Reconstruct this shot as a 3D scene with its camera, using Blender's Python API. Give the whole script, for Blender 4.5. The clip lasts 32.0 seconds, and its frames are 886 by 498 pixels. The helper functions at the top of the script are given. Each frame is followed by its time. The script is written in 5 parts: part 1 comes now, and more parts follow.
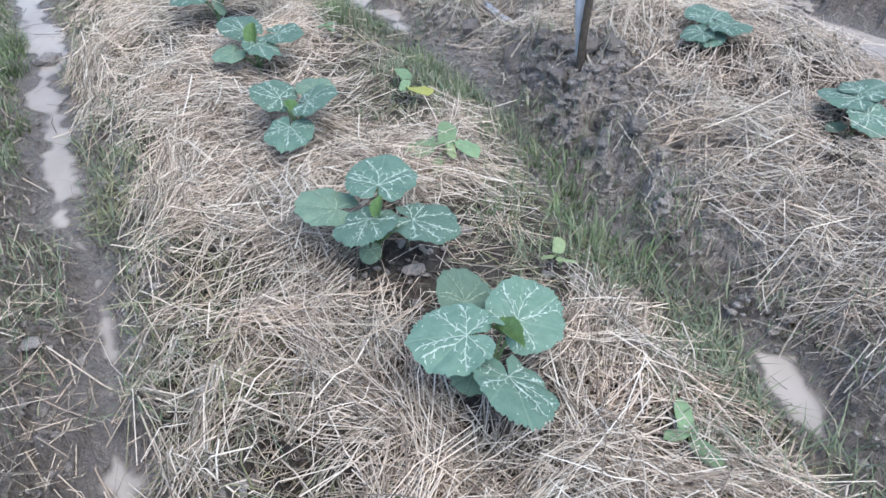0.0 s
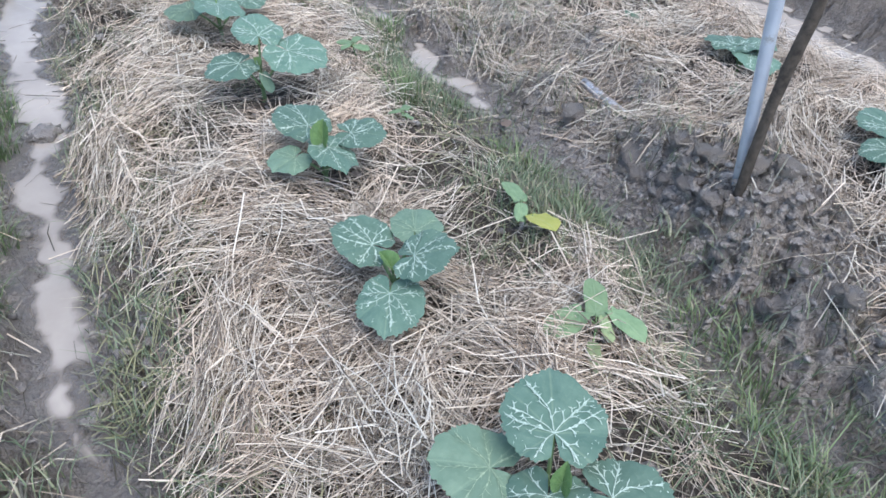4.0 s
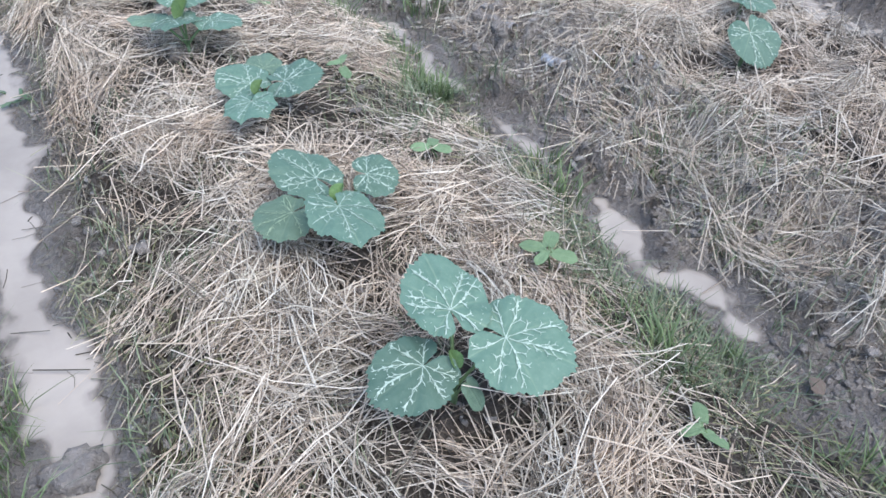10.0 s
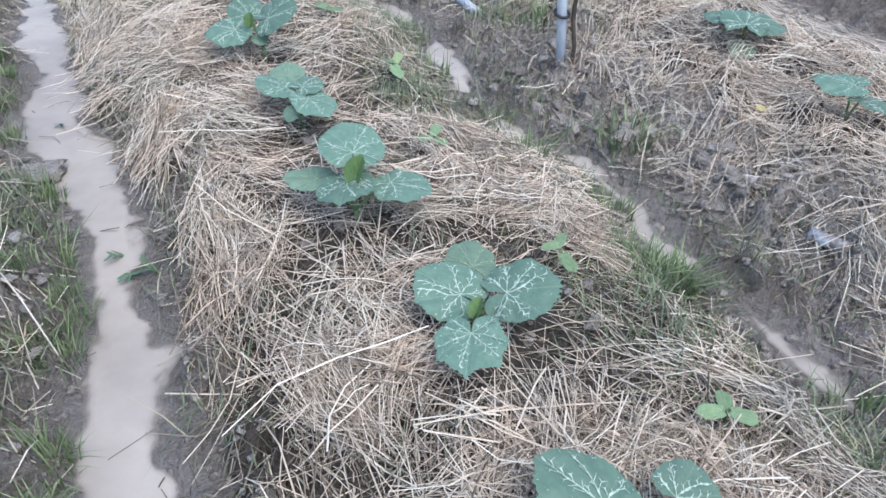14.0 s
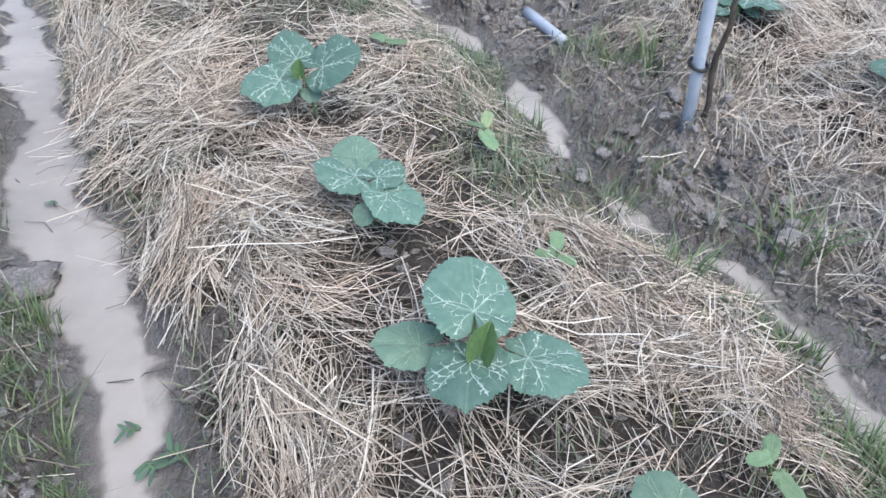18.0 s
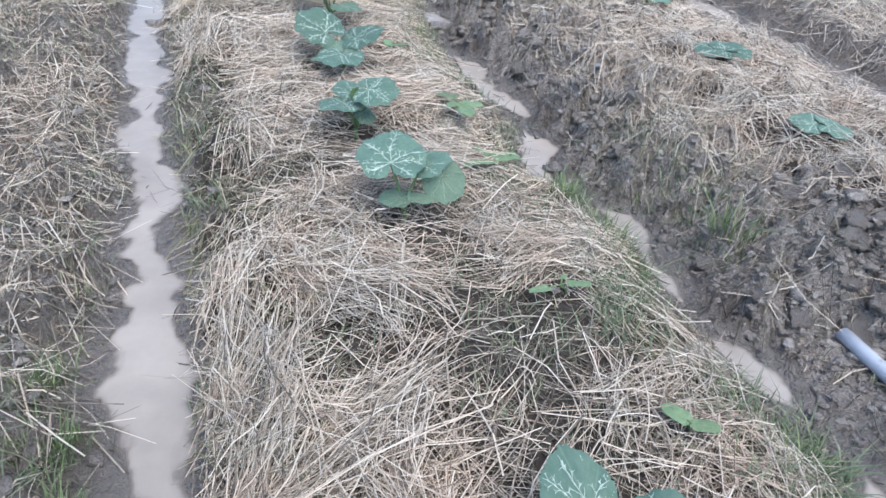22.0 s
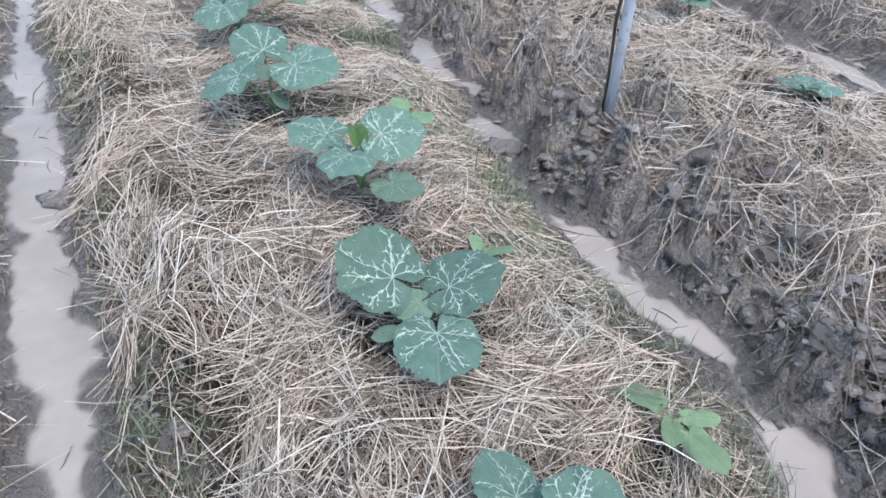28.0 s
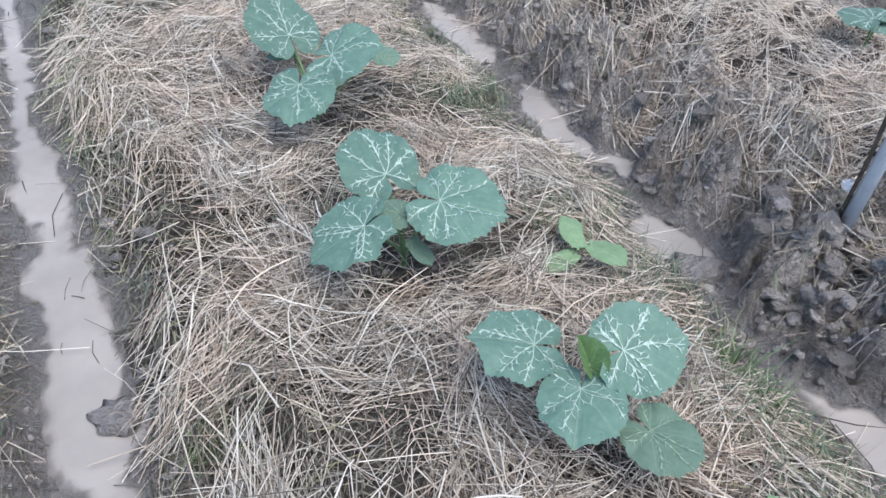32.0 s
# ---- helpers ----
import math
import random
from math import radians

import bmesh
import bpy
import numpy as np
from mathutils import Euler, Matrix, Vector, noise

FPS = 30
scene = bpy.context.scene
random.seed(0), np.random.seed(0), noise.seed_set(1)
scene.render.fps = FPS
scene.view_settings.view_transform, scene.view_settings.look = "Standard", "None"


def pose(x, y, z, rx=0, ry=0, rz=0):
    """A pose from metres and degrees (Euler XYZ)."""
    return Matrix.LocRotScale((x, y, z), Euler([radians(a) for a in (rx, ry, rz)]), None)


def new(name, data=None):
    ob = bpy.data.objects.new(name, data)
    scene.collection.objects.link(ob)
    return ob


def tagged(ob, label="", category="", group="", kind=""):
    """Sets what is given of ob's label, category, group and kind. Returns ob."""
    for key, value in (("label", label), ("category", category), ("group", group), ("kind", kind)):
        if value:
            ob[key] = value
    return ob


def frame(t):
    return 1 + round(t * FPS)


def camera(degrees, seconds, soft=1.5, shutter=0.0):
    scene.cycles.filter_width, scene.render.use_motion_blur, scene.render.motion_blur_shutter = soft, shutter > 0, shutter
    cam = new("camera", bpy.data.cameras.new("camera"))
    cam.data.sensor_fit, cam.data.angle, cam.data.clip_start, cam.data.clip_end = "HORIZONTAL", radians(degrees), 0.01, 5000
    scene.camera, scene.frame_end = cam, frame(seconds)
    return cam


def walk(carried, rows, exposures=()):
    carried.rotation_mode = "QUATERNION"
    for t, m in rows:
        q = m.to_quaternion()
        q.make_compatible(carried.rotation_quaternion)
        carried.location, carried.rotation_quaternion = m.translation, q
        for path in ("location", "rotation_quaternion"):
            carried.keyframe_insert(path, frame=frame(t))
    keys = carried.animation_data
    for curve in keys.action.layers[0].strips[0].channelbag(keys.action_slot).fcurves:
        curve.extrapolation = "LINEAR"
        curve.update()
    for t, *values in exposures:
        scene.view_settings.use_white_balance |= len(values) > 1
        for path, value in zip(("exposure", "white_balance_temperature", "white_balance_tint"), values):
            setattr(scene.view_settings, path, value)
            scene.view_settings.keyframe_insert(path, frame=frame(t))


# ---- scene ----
cam = camera(63.27, 32.0, soft=1.55)
PATH = [
    (0.0, 0.0033, 0.0039, 0.9897, 49.92, 0.45, -27.69),
    (0.5, 0.0119, 0.1304, 0.9573, 44.51, 0.23, -32.4),
    (1.0, 0.0177, 0.2117, 0.9424, 43.32, -1.76, -34.23),
    (1.5, 0.008, 0.28, 0.949, 45.46, -2.3, -30.17),
    (2.0, 0.0331, 0.389, 0.9617, 48.45, -0.44, -31.11),
    (2.5, 0.0418, 0.4927, 0.9638, 48.27, -0.94, -32.67),
    (3.0, 0.0189, 0.5698, 0.9695, 49.49, -1.31, -30.15),
    (3.5, -0.0005, 0.6427, 0.9571, 50.32, -2.29, -27.62),
    (5.5, 0.0245, 1.0305, 0.9596, 50.04, -1.77, -27.57),
    (6.0, 0.0155, 1.1193, 0.978, 50.36, -0.82, -26.47),
    (6.5, -0.0072, 1.1547, 0.9836, 50.0, -2.98, -22.77),
    (7.0, 0.0107, 1.2632, 0.967, 49.52, -1.88, -24.21),
    (7.5, 0.0278, 1.4168, 0.9462, 47.48, -1.39, -27.62),
    (8.0, 0.0202, 1.5406, 0.9372, 46.72, -0.91, -27.79),
    (8.5, 0.0214, 1.582, 0.9728, 50.57, 0.37, -25.13),
    (9.0, 0.0261, 1.6445, 0.9663, 50.67, -1.45, -24.89),
    (9.5, 0.0327, 1.8189, 0.9498, 50.24, -1.77, -27.42),
    (10.0, 0.0326, 1.9794, 0.9576, 47.89, -1.58, -30.88),
    (10.5, 0.0294, 2.1017, 0.9517, 47.89, -2.05, -26.94),
    (11.0, 0.0553, 2.2513, 0.9281, 46.22, -0.86, -29.61),
    (11.5, 0.0704, 2.3785, 0.9153, 45.56, 1.9, -31.42),
    (12.0, 0.0682, 2.4277, 0.9177, 46.13, 1.08, -32.09),
    (12.5, 0.0564, 2.464, 0.928, 47.18, 0.45, -30.74),
    (13.0, 0.0228, 2.5704, 0.9557, 50.02, 0.3, -26.97),
    (13.5, 0.0002, 2.6843, 0.9605, 50.02, -0.55, -26.23),
    (15.5, 0.0214, 3.0475, 0.9024, 46.9, -1.77, -29.71),
    (16.0, 0.0472, 3.1889, 0.8853, 45.03, -1.85, -31.48),
    (16.5, 0.0505, 3.2909, 0.8942, 44.45, -1.27, -30.0),
    (17.0, 0.0451, 3.3605, 0.9033, 45.02, -1.09, -29.36),
    (17.5, 0.0423, 3.3902, 0.9155, 47.2, -1.72, -27.57),
    (18.0, 0.0412, 3.4181, 0.9134, 47.19, -2.11, -26.09),
    (18.5, 0.0352, 3.5392, 0.9177, 50.09, -2.64, -25.31),
    (19.0, 0.0206, 3.7157, 0.9177, 50.33, -3.0, -26.32),
    (19.5, 0.0002, 3.8628, 0.9181, 50.77, -3.8, -27.45),
    (20.0, -0.004, 3.9496, 0.9291, 52.97, -3.96, -23.41),
    (20.5, 0.0064, 4.0719, 0.9354, 55.38, -4.83, -21.5),
    (21.0, 0.0195, 4.2373, 0.9356, 53.89, -4.34, -21.34),
    (21.5, 0.0247, 4.3925, 0.9322, 54.8, -2.25, -20.84),
    (22.0, 0.0058, 4.4731, 0.9336, 54.61, -3.86, -17.91),
    (22.5, 0.0053, 4.6043, 0.9221, 54.69, -4.34, -18.15),
    (23.0, 0.0083, 4.8211, 0.8817, 50.69, -5.09, -19.93),
    (23.5, -0.0172, 4.9592, 0.9014, 50.46, -5.34, -19.45),
    (24.0, -0.0188, 5.0539, 0.9068, 50.63, -4.33, -18.1),
    (24.5, 0.0158, 5.2284, 0.8761, 47.38, -3.72, -25.9),
    (26.5, 0.0415, 5.7642, 0.906, 47.35, -1.65, -30.54),
    (27.0, 0.049, 5.8882, 0.9372, 48.95, -0.59, -31.31),
    (27.5, 0.0455, 5.9409, 0.949, 50.81, -1.6, -29.51),
    (28.0, 0.0367, 5.9805, 0.947, 51.98, -2.85, -25.57),
    (28.5, 0.044, 6.0607, 0.9437, 51.57, -2.1, -24.08),
    (29.0, 0.0457, 6.174, 0.9399, 50.44, -0.57, -26.06),
    (29.5, 0.0347, 6.2839, 0.9415, 49.83, 0.17, -27.38),
    (30.0, 0.0187, 6.3631, 0.9335, 48.83, -0.11, -28.8),
    (30.5, -0.0174, 6.4033, 0.9439, 49.23, -2.28, -24.79),
    (31.0, -0.0256, 6.4961, 0.9615, 51.46, -1.86, -23.2),
    (31.5, -0.0185, 6.675, 0.9594, 51.66, -0.56, -24.52),
    (32.0, -0.0153, 6.8512, 0.9645, 48.13, -1.31, -28.25),
    ]
EXPOSURES = [(0.0, 1.15), (14.0, 1.14), (24.0, 1.12), (28.0, 1.05), (32.0, 1.04)]
walk(cam, [(t, pose(x, y, z, rx, ry, rz)) for t, x, y, z, rx, ry, rz in PATH], EXPOSURES)

# ---------------------------------------------------------------- light
world = bpy.data.worlds.new("overcast_sky")
scene.world = world
world.use_nodes = True
wn = world.node_tree.nodes
sky = wn.new("ShaderNodeTexSky")
sky.sky_type, sky.sun_disc = "NISHITA", False
sky.sun_elevation, sky.sun_rotation = radians(63), radians(205)
sky.dust_density, sky.air_density, sky.ozone_density = 0.6, 1.0, 1.0
wn["Background"].inputs["Strength"].default_value = 0.13
world.node_tree.links.new(sky.outputs[0], wn["Background"].inputs["Color"])
sun_data = bpy.data.lights.new("sun", "SUN")
sun_data.energy, sun_data.angle, sun_data.color = 1.55, radians(56), (1.0, 0.962, 0.90)
sun = new("sun", sun_data)
sun.matrix_world = pose(0, 0, 6, 27, 0, 25)

# ---------------------------------------------------------------- materials
WATER_Z = -0.165


def material(name, rough=0.8, spec=0.5):
    m = bpy.data.materials.new(name)
    m.use_nodes = True
    b = m.node_tree.nodes["Principled BSDF"]
    b.inputs["Roughness"].default_value = rough
    b.inputs["Specular IOR Level"].default_value = spec
    return m, m.node_tree.nodes, m.node_tree.links, b


def noise_node(nodes, links, scale, detail=4.0, rough=0.6, coords="Object"):
    tc = nodes.new("ShaderNodeTexCoord")
    n = nodes.new("ShaderNodeTexNoise")
    n.inputs["Scale"].default_value, n.inputs["Detail"].default_value = scale, detail
    n.inputs["Roughness"].default_value = rough
    links.new(tc.outputs[coords], n.inputs["Vector"])
    return n


def ramp(nodes, links, source, stops):
    r = nodes.new("ShaderNodeValToRGB")
    e = r.color_ramp.elements
    while len(e) < len(stops):
        e.new(0.5)
    for el, (p, c) in zip(e, stops):
        el.position, el.color = p, (*c, 1)
    links.new(source, r.inputs["Fac"])
    return r


def mixed(nodes, links, fac, a, b, mode="MIX"):
    m = nodes.new("ShaderNodeMix")
    m.data_type, m.blend_type = "RGBA", mode
    for value, socket in ((fac, m.inputs["Factor"]), (a, m.inputs["A"]), (b, m.inputs["B"])):
        if isinstance(value, (int, float)):
            socket.default_value = value
        elif isinstance(value, tuple):
            socket.default_value = (*value, 1)
        else:
            links.new(value, socket)
    return m.outputs["Result"]


def calc(nodes, links, op, a, b=0.0, c=0.0, clamp=False):
    m = nodes.new("ShaderNodeMath")
    m.operation, m.use_clamp = op, clamp
    for i, value in enumerate((a, b, c)):
        if isinstance(value, (int, float)):
            m.inputs[i].default_value = value
        else:
            links.new(value, m.inputs[i])
    return m.outputs[0]


def bump(nodes, links, shader, height, strength, distance):
    bn = nodes.new("ShaderNodeBump")
    bn.inputs["Strength"].default_value, bn.inputs["Distance"].default_value = strength, distance
    links.new(height, bn.inputs["Height"])
    links.new(bn.outputs[0], shader.inputs["Normal"])


def mud_material(name="wet_mud", crumbs=False, tone=1.0, speck=0.0):
    m, n, l, b = material(name, 0.6, 0.45)
    big, mid, fine = noise_node(n, l, 3.0), noise_node(n, l, 24.0), noise_node(n, l, 150.0, 6, 0.7)
    grit = noise_node(n, l, 62.0, 4, 0.7)
    # Grain of the mud; its bump pits are coloured dark to imitate crevice shade.
    c = mixed(n, l, 0.5, ramp(n, l, big.outputs[0], [(0.3, (0.277, 0.241, 0.226)), (0.7, (0.449, 0.399, 0.379))]).outputs[0], ramp(n, l, mid.outputs[0], [(0.35, (0.086, 0.075, 0.068)), (0.66, (0.511, 0.455, 0.424))]).outputs[0])
    c = mixed(n, l, 0.4 + speck, c, ramp(n, l, grit.outputs[0], [(0.36, (0.062, 0.053, 0.046)), (0.64, (0.614, 0.552, 0.511))]).outputs[0])
    c = mixed(n, l, 0.3 + speck, c, ramp(n, l, fine.outputs[0], [(0.36, (0.082, 0.072, 0.064)), (0.66, (0.592, 0.526, 0.491))]).outputs[0])
    geo = n.new("ShaderNodeNewGeometry")
    if crumbs:
        c = mixed(n, l, 0.5, c, ramp(n, l, geo.outputs["Random Per Island"], [(0.0, (0.26, 0.225, 0.21)), (0.6, (0.46, 0.41, 0.39)), (1.0, (0.68, 0.62, 0.59))]).outputs[0])
    if tone != 1.0:
        c = mixed(n, l, 1.0, c, (tone, tone * 1.005, tone * 0.995), "MULTIPLY")
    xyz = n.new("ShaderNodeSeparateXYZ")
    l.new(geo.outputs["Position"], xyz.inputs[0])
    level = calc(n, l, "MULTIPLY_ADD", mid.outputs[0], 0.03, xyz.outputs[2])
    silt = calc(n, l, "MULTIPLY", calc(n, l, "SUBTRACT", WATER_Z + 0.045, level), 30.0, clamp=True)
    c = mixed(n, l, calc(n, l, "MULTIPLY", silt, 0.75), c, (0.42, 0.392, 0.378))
    l.new(c, b.inputs["Base Color"])
    wet = noise_node(n, l, 7.0, 4)
    r = ramp(n, l, wet.outputs[0], [(0.38, (0.28,) * 3), (0.6, (0.72,) * 3)])
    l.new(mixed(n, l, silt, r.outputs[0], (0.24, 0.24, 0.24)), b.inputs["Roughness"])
    h = calc(n, l, "MULTIPLY_ADD", fine.outputs[0], 0.55, calc(n, l, "MULTIPLY_ADD", grit.outputs[0], 1.1, mid.outputs[0]))
    bump(n, l, b, h, 1.0, 0.04)
    return m


def water_material():
    """Cloudy water: it hides the bottom within a centimetre of depth, and shows it at the shallow edge."""
    m, n, l, b = material("muddy_water", 0.07, 0.5)
    b.inputs["IOR"].default_value = 1.33
    big, fine = noise_node(n, l, 2.2, 3), noise_node(n, l, 9.0, 5)
    # Broad mottling, its contrast widened to stand for darker reflections.
    c = ramp(n, l, big.outputs[0], [(0.3, (0.315, 0.287, 0.264)), (0.7, (0.485, 0.436, 0.395))]).outputs[0]
    c = mixed(n, l, 0.25, c, ramp(n, l, fine.outputs[0], [(0.35, (0.32, 0.28, 0.245)), (0.65, (0.52, 0.47, 0.42))]).outputs[0])
    at = n.new("ShaderNodeAttribute")
    at.attribute_name = "depth"
    murk = calc(n, l, "MULTIPLY_ADD", noise_node(n, l, 40.0, 4, 0.65).outputs[0], 0.006, calc(n, l, "SUBTRACT", at.outputs["Fac"], 0.003))
    l.new(calc(n, l, "MULTIPLY_ADD", murk, 85.0, 0.12, clamp=True), b.inputs["Alpha"])
    l.new(mixed(n, l, calc(n, l, "MULTIPLY", murk, 65.0, clamp=True), (0.25, 0.224, 0.205), c), b.inputs["Base Color"])
    bump(n, l, b, fine.outputs[0], 0.05, 0.004)
    return m


def island_material(name, stops, rough=0.75, spec=0.35, fleck=120.0, fleck_mix=0.25, dark=(0.2, 0.16, 0.11), light=(0.6, 0.52, 0.4), patches=None):
    m, n, l, b = material(name, rough, spec)
    g = n.new("ShaderNodeNewGeometry")
    c = ramp(n, l, g.outputs["Random Per Island"], stops).outputs[0]
    f = noise_node(n, l, fleck, 3)
    c = mixed(n, l, fleck_mix, c, ramp(n, l, f.outputs[0], [(0.35, dark), (0.65, light)]).outputs[0])
    if patches:
        p = noise_node(n, l, 5.5, 3)
        c = mixed(n, l, 1.0, c, ramp(n, l, p.outputs[0], [(0.34, patches[0]), (0.66, patches[1])]).outputs[0], "MULTIPLY")
    l.new(c, b.inputs["Base Color"])
    return m


def leaf_material(name, base_a, base_b, pale=0.2):
    m, n, l, b = material(name, 0.6, 0.35)
    at = n.new("ShaderNodeAttribute")
    at.attribute_name = "vein"
    sep = n.new("ShaderNodeSeparateXYZ")
    l.new(at.outputs["Vector"], sep.inputs[0])
    q = sep.outputs[1]
    info = n.new("ShaderNodeObjectInfo")
    blotch, wide = noise_node(n, l, 17.0, 5, 0.7), noise_node(n, l, 4.0, 3)
    tone = mixed(n, l, ramp(n, l, wide.outputs[0], [(0.3, (0,) * 3), (0.7, (1,) * 3)]).outputs[0], base_a, base_b)
    fade = calc(n, l, "MULTIPLY", calc(n, l, "SUBTRACT", blotch.outputs[0], 0.52), 5.0, clamp=True)
    tone = mixed(n, l, calc(n, l, "MULTIPLY", fade, pale), tone, (0.34, 0.42, 0.32))
    rib = calc(n, l, "MULTIPLY", calc(n, l, "SUBTRACT", 0.02, q), 40.0, clamp=True)
    tone = mixed(n, l, calc(n, l, "MULTIPLY", rib, 0.3), tone, (0.34, 0.44, 0.30))
    hs = n.new("ShaderNodeHueSaturation")
    l.new(calc(n, l, "MULTIPLY_ADD", info.outputs["Random"], 0.4, 0.8), hs.inputs["Value"])
    l.new(tone, hs.inputs["Color"])
    l.new(hs.outputs[0], b.inputs["Base Color"])
    hh = calc(n, l, "MULTIPLY", calc(n, l, "MINIMUM", q, 0.05), -5.0)
    hh = calc(n, l, "MULTIPLY_ADD", blotch.outputs[0], 0.4, hh)
    bump(n, l, b, hh, 0.6, 0.004)
    return m


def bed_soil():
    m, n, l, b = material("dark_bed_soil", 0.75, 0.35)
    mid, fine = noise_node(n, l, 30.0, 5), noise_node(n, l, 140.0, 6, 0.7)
    # Dark brown soil, coloured darker still for the shade between the straws.
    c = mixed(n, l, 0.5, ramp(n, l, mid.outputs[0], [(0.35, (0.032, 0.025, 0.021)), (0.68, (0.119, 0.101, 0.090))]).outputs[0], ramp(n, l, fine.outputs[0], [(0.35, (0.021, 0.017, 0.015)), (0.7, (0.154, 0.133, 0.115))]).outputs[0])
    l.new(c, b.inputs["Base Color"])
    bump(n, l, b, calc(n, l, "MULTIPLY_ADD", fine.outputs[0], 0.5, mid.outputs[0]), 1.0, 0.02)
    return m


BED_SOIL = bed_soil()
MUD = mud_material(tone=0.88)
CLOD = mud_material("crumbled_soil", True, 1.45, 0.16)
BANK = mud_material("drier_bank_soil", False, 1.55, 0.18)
WATER = water_material()
STRAW = island_material("rice_straw", [(0.0, (0.031, 0.025, 0.021)), (0.2, (0.152, 0.125, 0.102)), (0.46, (0.529, 0.457, 0.375)), (0.78, (0.752, 0.685, 0.592)), (1.0, (0.904, 0.868, 0.782))], dark=(0.274, 0.228, 0.190), light=(0.773, 0.711, 0.613), fleck_mix=0.2, patches=((0.94, 0.95, 0.96), (1.07, 0.975, 0.92)))
GREY_STRAW = island_material("weathered_straw", [(0.0, (0.043, 0.039, 0.032)), (0.3, (0.124, 0.115, 0.093)), (0.65, (0.248, 0.235, 0.191)), (1.0, (0.421, 0.408, 0.342))], dark=(0.086, 0.081, 0.061), light=(0.278, 0.265, 0.207), fleck_mix=0.25)
GREEN_STRAW = island_material("half_green_straw", [(0.0, (0.137, 0.150, 0.082)), (0.4, (0.256, 0.264, 0.148)), (0.75, (0.393, 0.387, 0.239)), (1.0, (0.512, 0.493, 0.346))], dark=(0.171, 0.176, 0.099), light=(0.427, 0.422, 0.273), fleck_mix=0.2)
# Old straw; under the mulch its dark colour stands for shade in the gaps.
OLD_AND_SHADE_STRAW = island_material("rotting_straw", [(0.0, (0.030, 0.026, 0.021)), (0.5, (0.083, 0.076, 0.061)), (1.0, (0.177, 0.167, 0.135))], dark=(0.059, 0.054, 0.043), light=(0.205, 0.195, 0.158))
GRASS = island_material("weedy_grass", [(0.0, (0.092, 0.135, 0.086)), (0.45, (0.152, 0.204, 0.125)), (0.75, (0.239, 0.291, 0.181)), (0.88, (0.331, 0.348, 0.232)), (1.0, (0.506, 0.452, 0.344))], 0.6, 0.35, 60.0, 0.2, (0.083, 0.113, 0.069), (0.276, 0.313, 0.189))
FRESH_GRASS = island_material("fresh_grass", [(0.0, (0.070, 0.116, 0.051)), (0.5, (0.141, 0.207, 0.093)), (0.85, (0.229, 0.307, 0.145)), (1.0, (0.352, 0.382, 0.221))], 0.6, 0.35, 60.0, 0.2, (0.070, 0.108, 0.051), (0.246, 0.299, 0.162))
LEAF_V = leaf_material("variegated_leaf", (0.09, 0.17, 0.13), (0.13, 0.22, 0.17), 0.16)
LEAF_P = leaf_material("plain_leaf", (0.115, 0.19, 0.135), (0.15, 0.235, 0.17), 0.15)
LEAF_Y = leaf_material("young_leaf", (0.085, 0.165, 0.06), (0.13, 0.225, 0.085), 0.1)
WEED_D = leaf_material("weed_leaf", (0.145, 0.235, 0.125), (0.20, 0.295, 0.16))
WEED_G = leaf_material("yellowing_leaf", (0.21, 0.275, 0.14), (0.27, 0.33, 0.17))
WEED_L = leaf_material("yellow_leaf", (0.38, 0.41, 0.09), (0.46, 0.46, 0.13))


def stalk_material(name, a, b_):
    m, n, l, b = material(name, 0.6, 0.35)
    l.new(ramp(n, l, noise_node(n, l, 28.0, 4).outputs[0], [(0.36, a), (0.64, b_)]).outputs[0], b.inputs["Base Color"])
    return m


VEIN = stalk_material("white_vein", (0.27, 0.37, 0.31), (0.54, 0.66, 0.585))
VEIN_PALE = stalk_material("pale_vein", (0.20, 0.29, 0.20), (0.36, 0.46, 0.33))
STALK = stalk_material("green_stalk", (0.12, 0.2, 0.09), (0.2, 0.3, 0.15))


def pipe_material(name="weathered_pvc", clean=0.58):
    m, n, l, b = material(name, 0.42, 0.5)
    c = ramp(n, l, noise_node(n, l, 9.0).outputs[0], [(0.3, (0.40, 0.44, 0.52)), (0.7, (0.55, 0.60, 0.67))]).outputs[0]
    dirt = ramp(n, l, noise_node(n, l, 30.0, 6, 0.7).outputs[0], [(clean, (0,) * 3), (clean + 0.16, (1,) * 3)]).outputs[0]
    l.new(mixed(n, l, dirt, c, (0.2, 0.17, 0.15)), b.inputs["Base Color"])
    return m


def wood_material():
    m, n, l, b = material("dark_weathered_wood", 0.85, 0.3)
    g = noise_node(n, l, 40.0, 6, 0.7)
    l.new(ramp(n, l, g.outputs[0], [(0.3, (0.035, 0.03, 0.026)), (0.7, (0.13, 0.105, 0.085))]).outputs[0], b.inputs["Base Color"])
    bump(n, l, b, g.outputs[0], 0.8, 0.004)
    return m


PIPE, DIRTY_PIPE, WOOD = pipe_material(), pipe_material("muddy_pvc", 0.4), wood_material()
RUBBER = material("black_tie", 0.5)[0]
RUBBER.node_tree.nodes["Principled BSDF"].inputs["Base Color"].default_value = (0.015, 0.015, 0.017, 1)

# ---------------------------------------------------------------- terrain shape
rng = np.random.default_rng(7)
TABLE = rng.random((64, 256, 256))


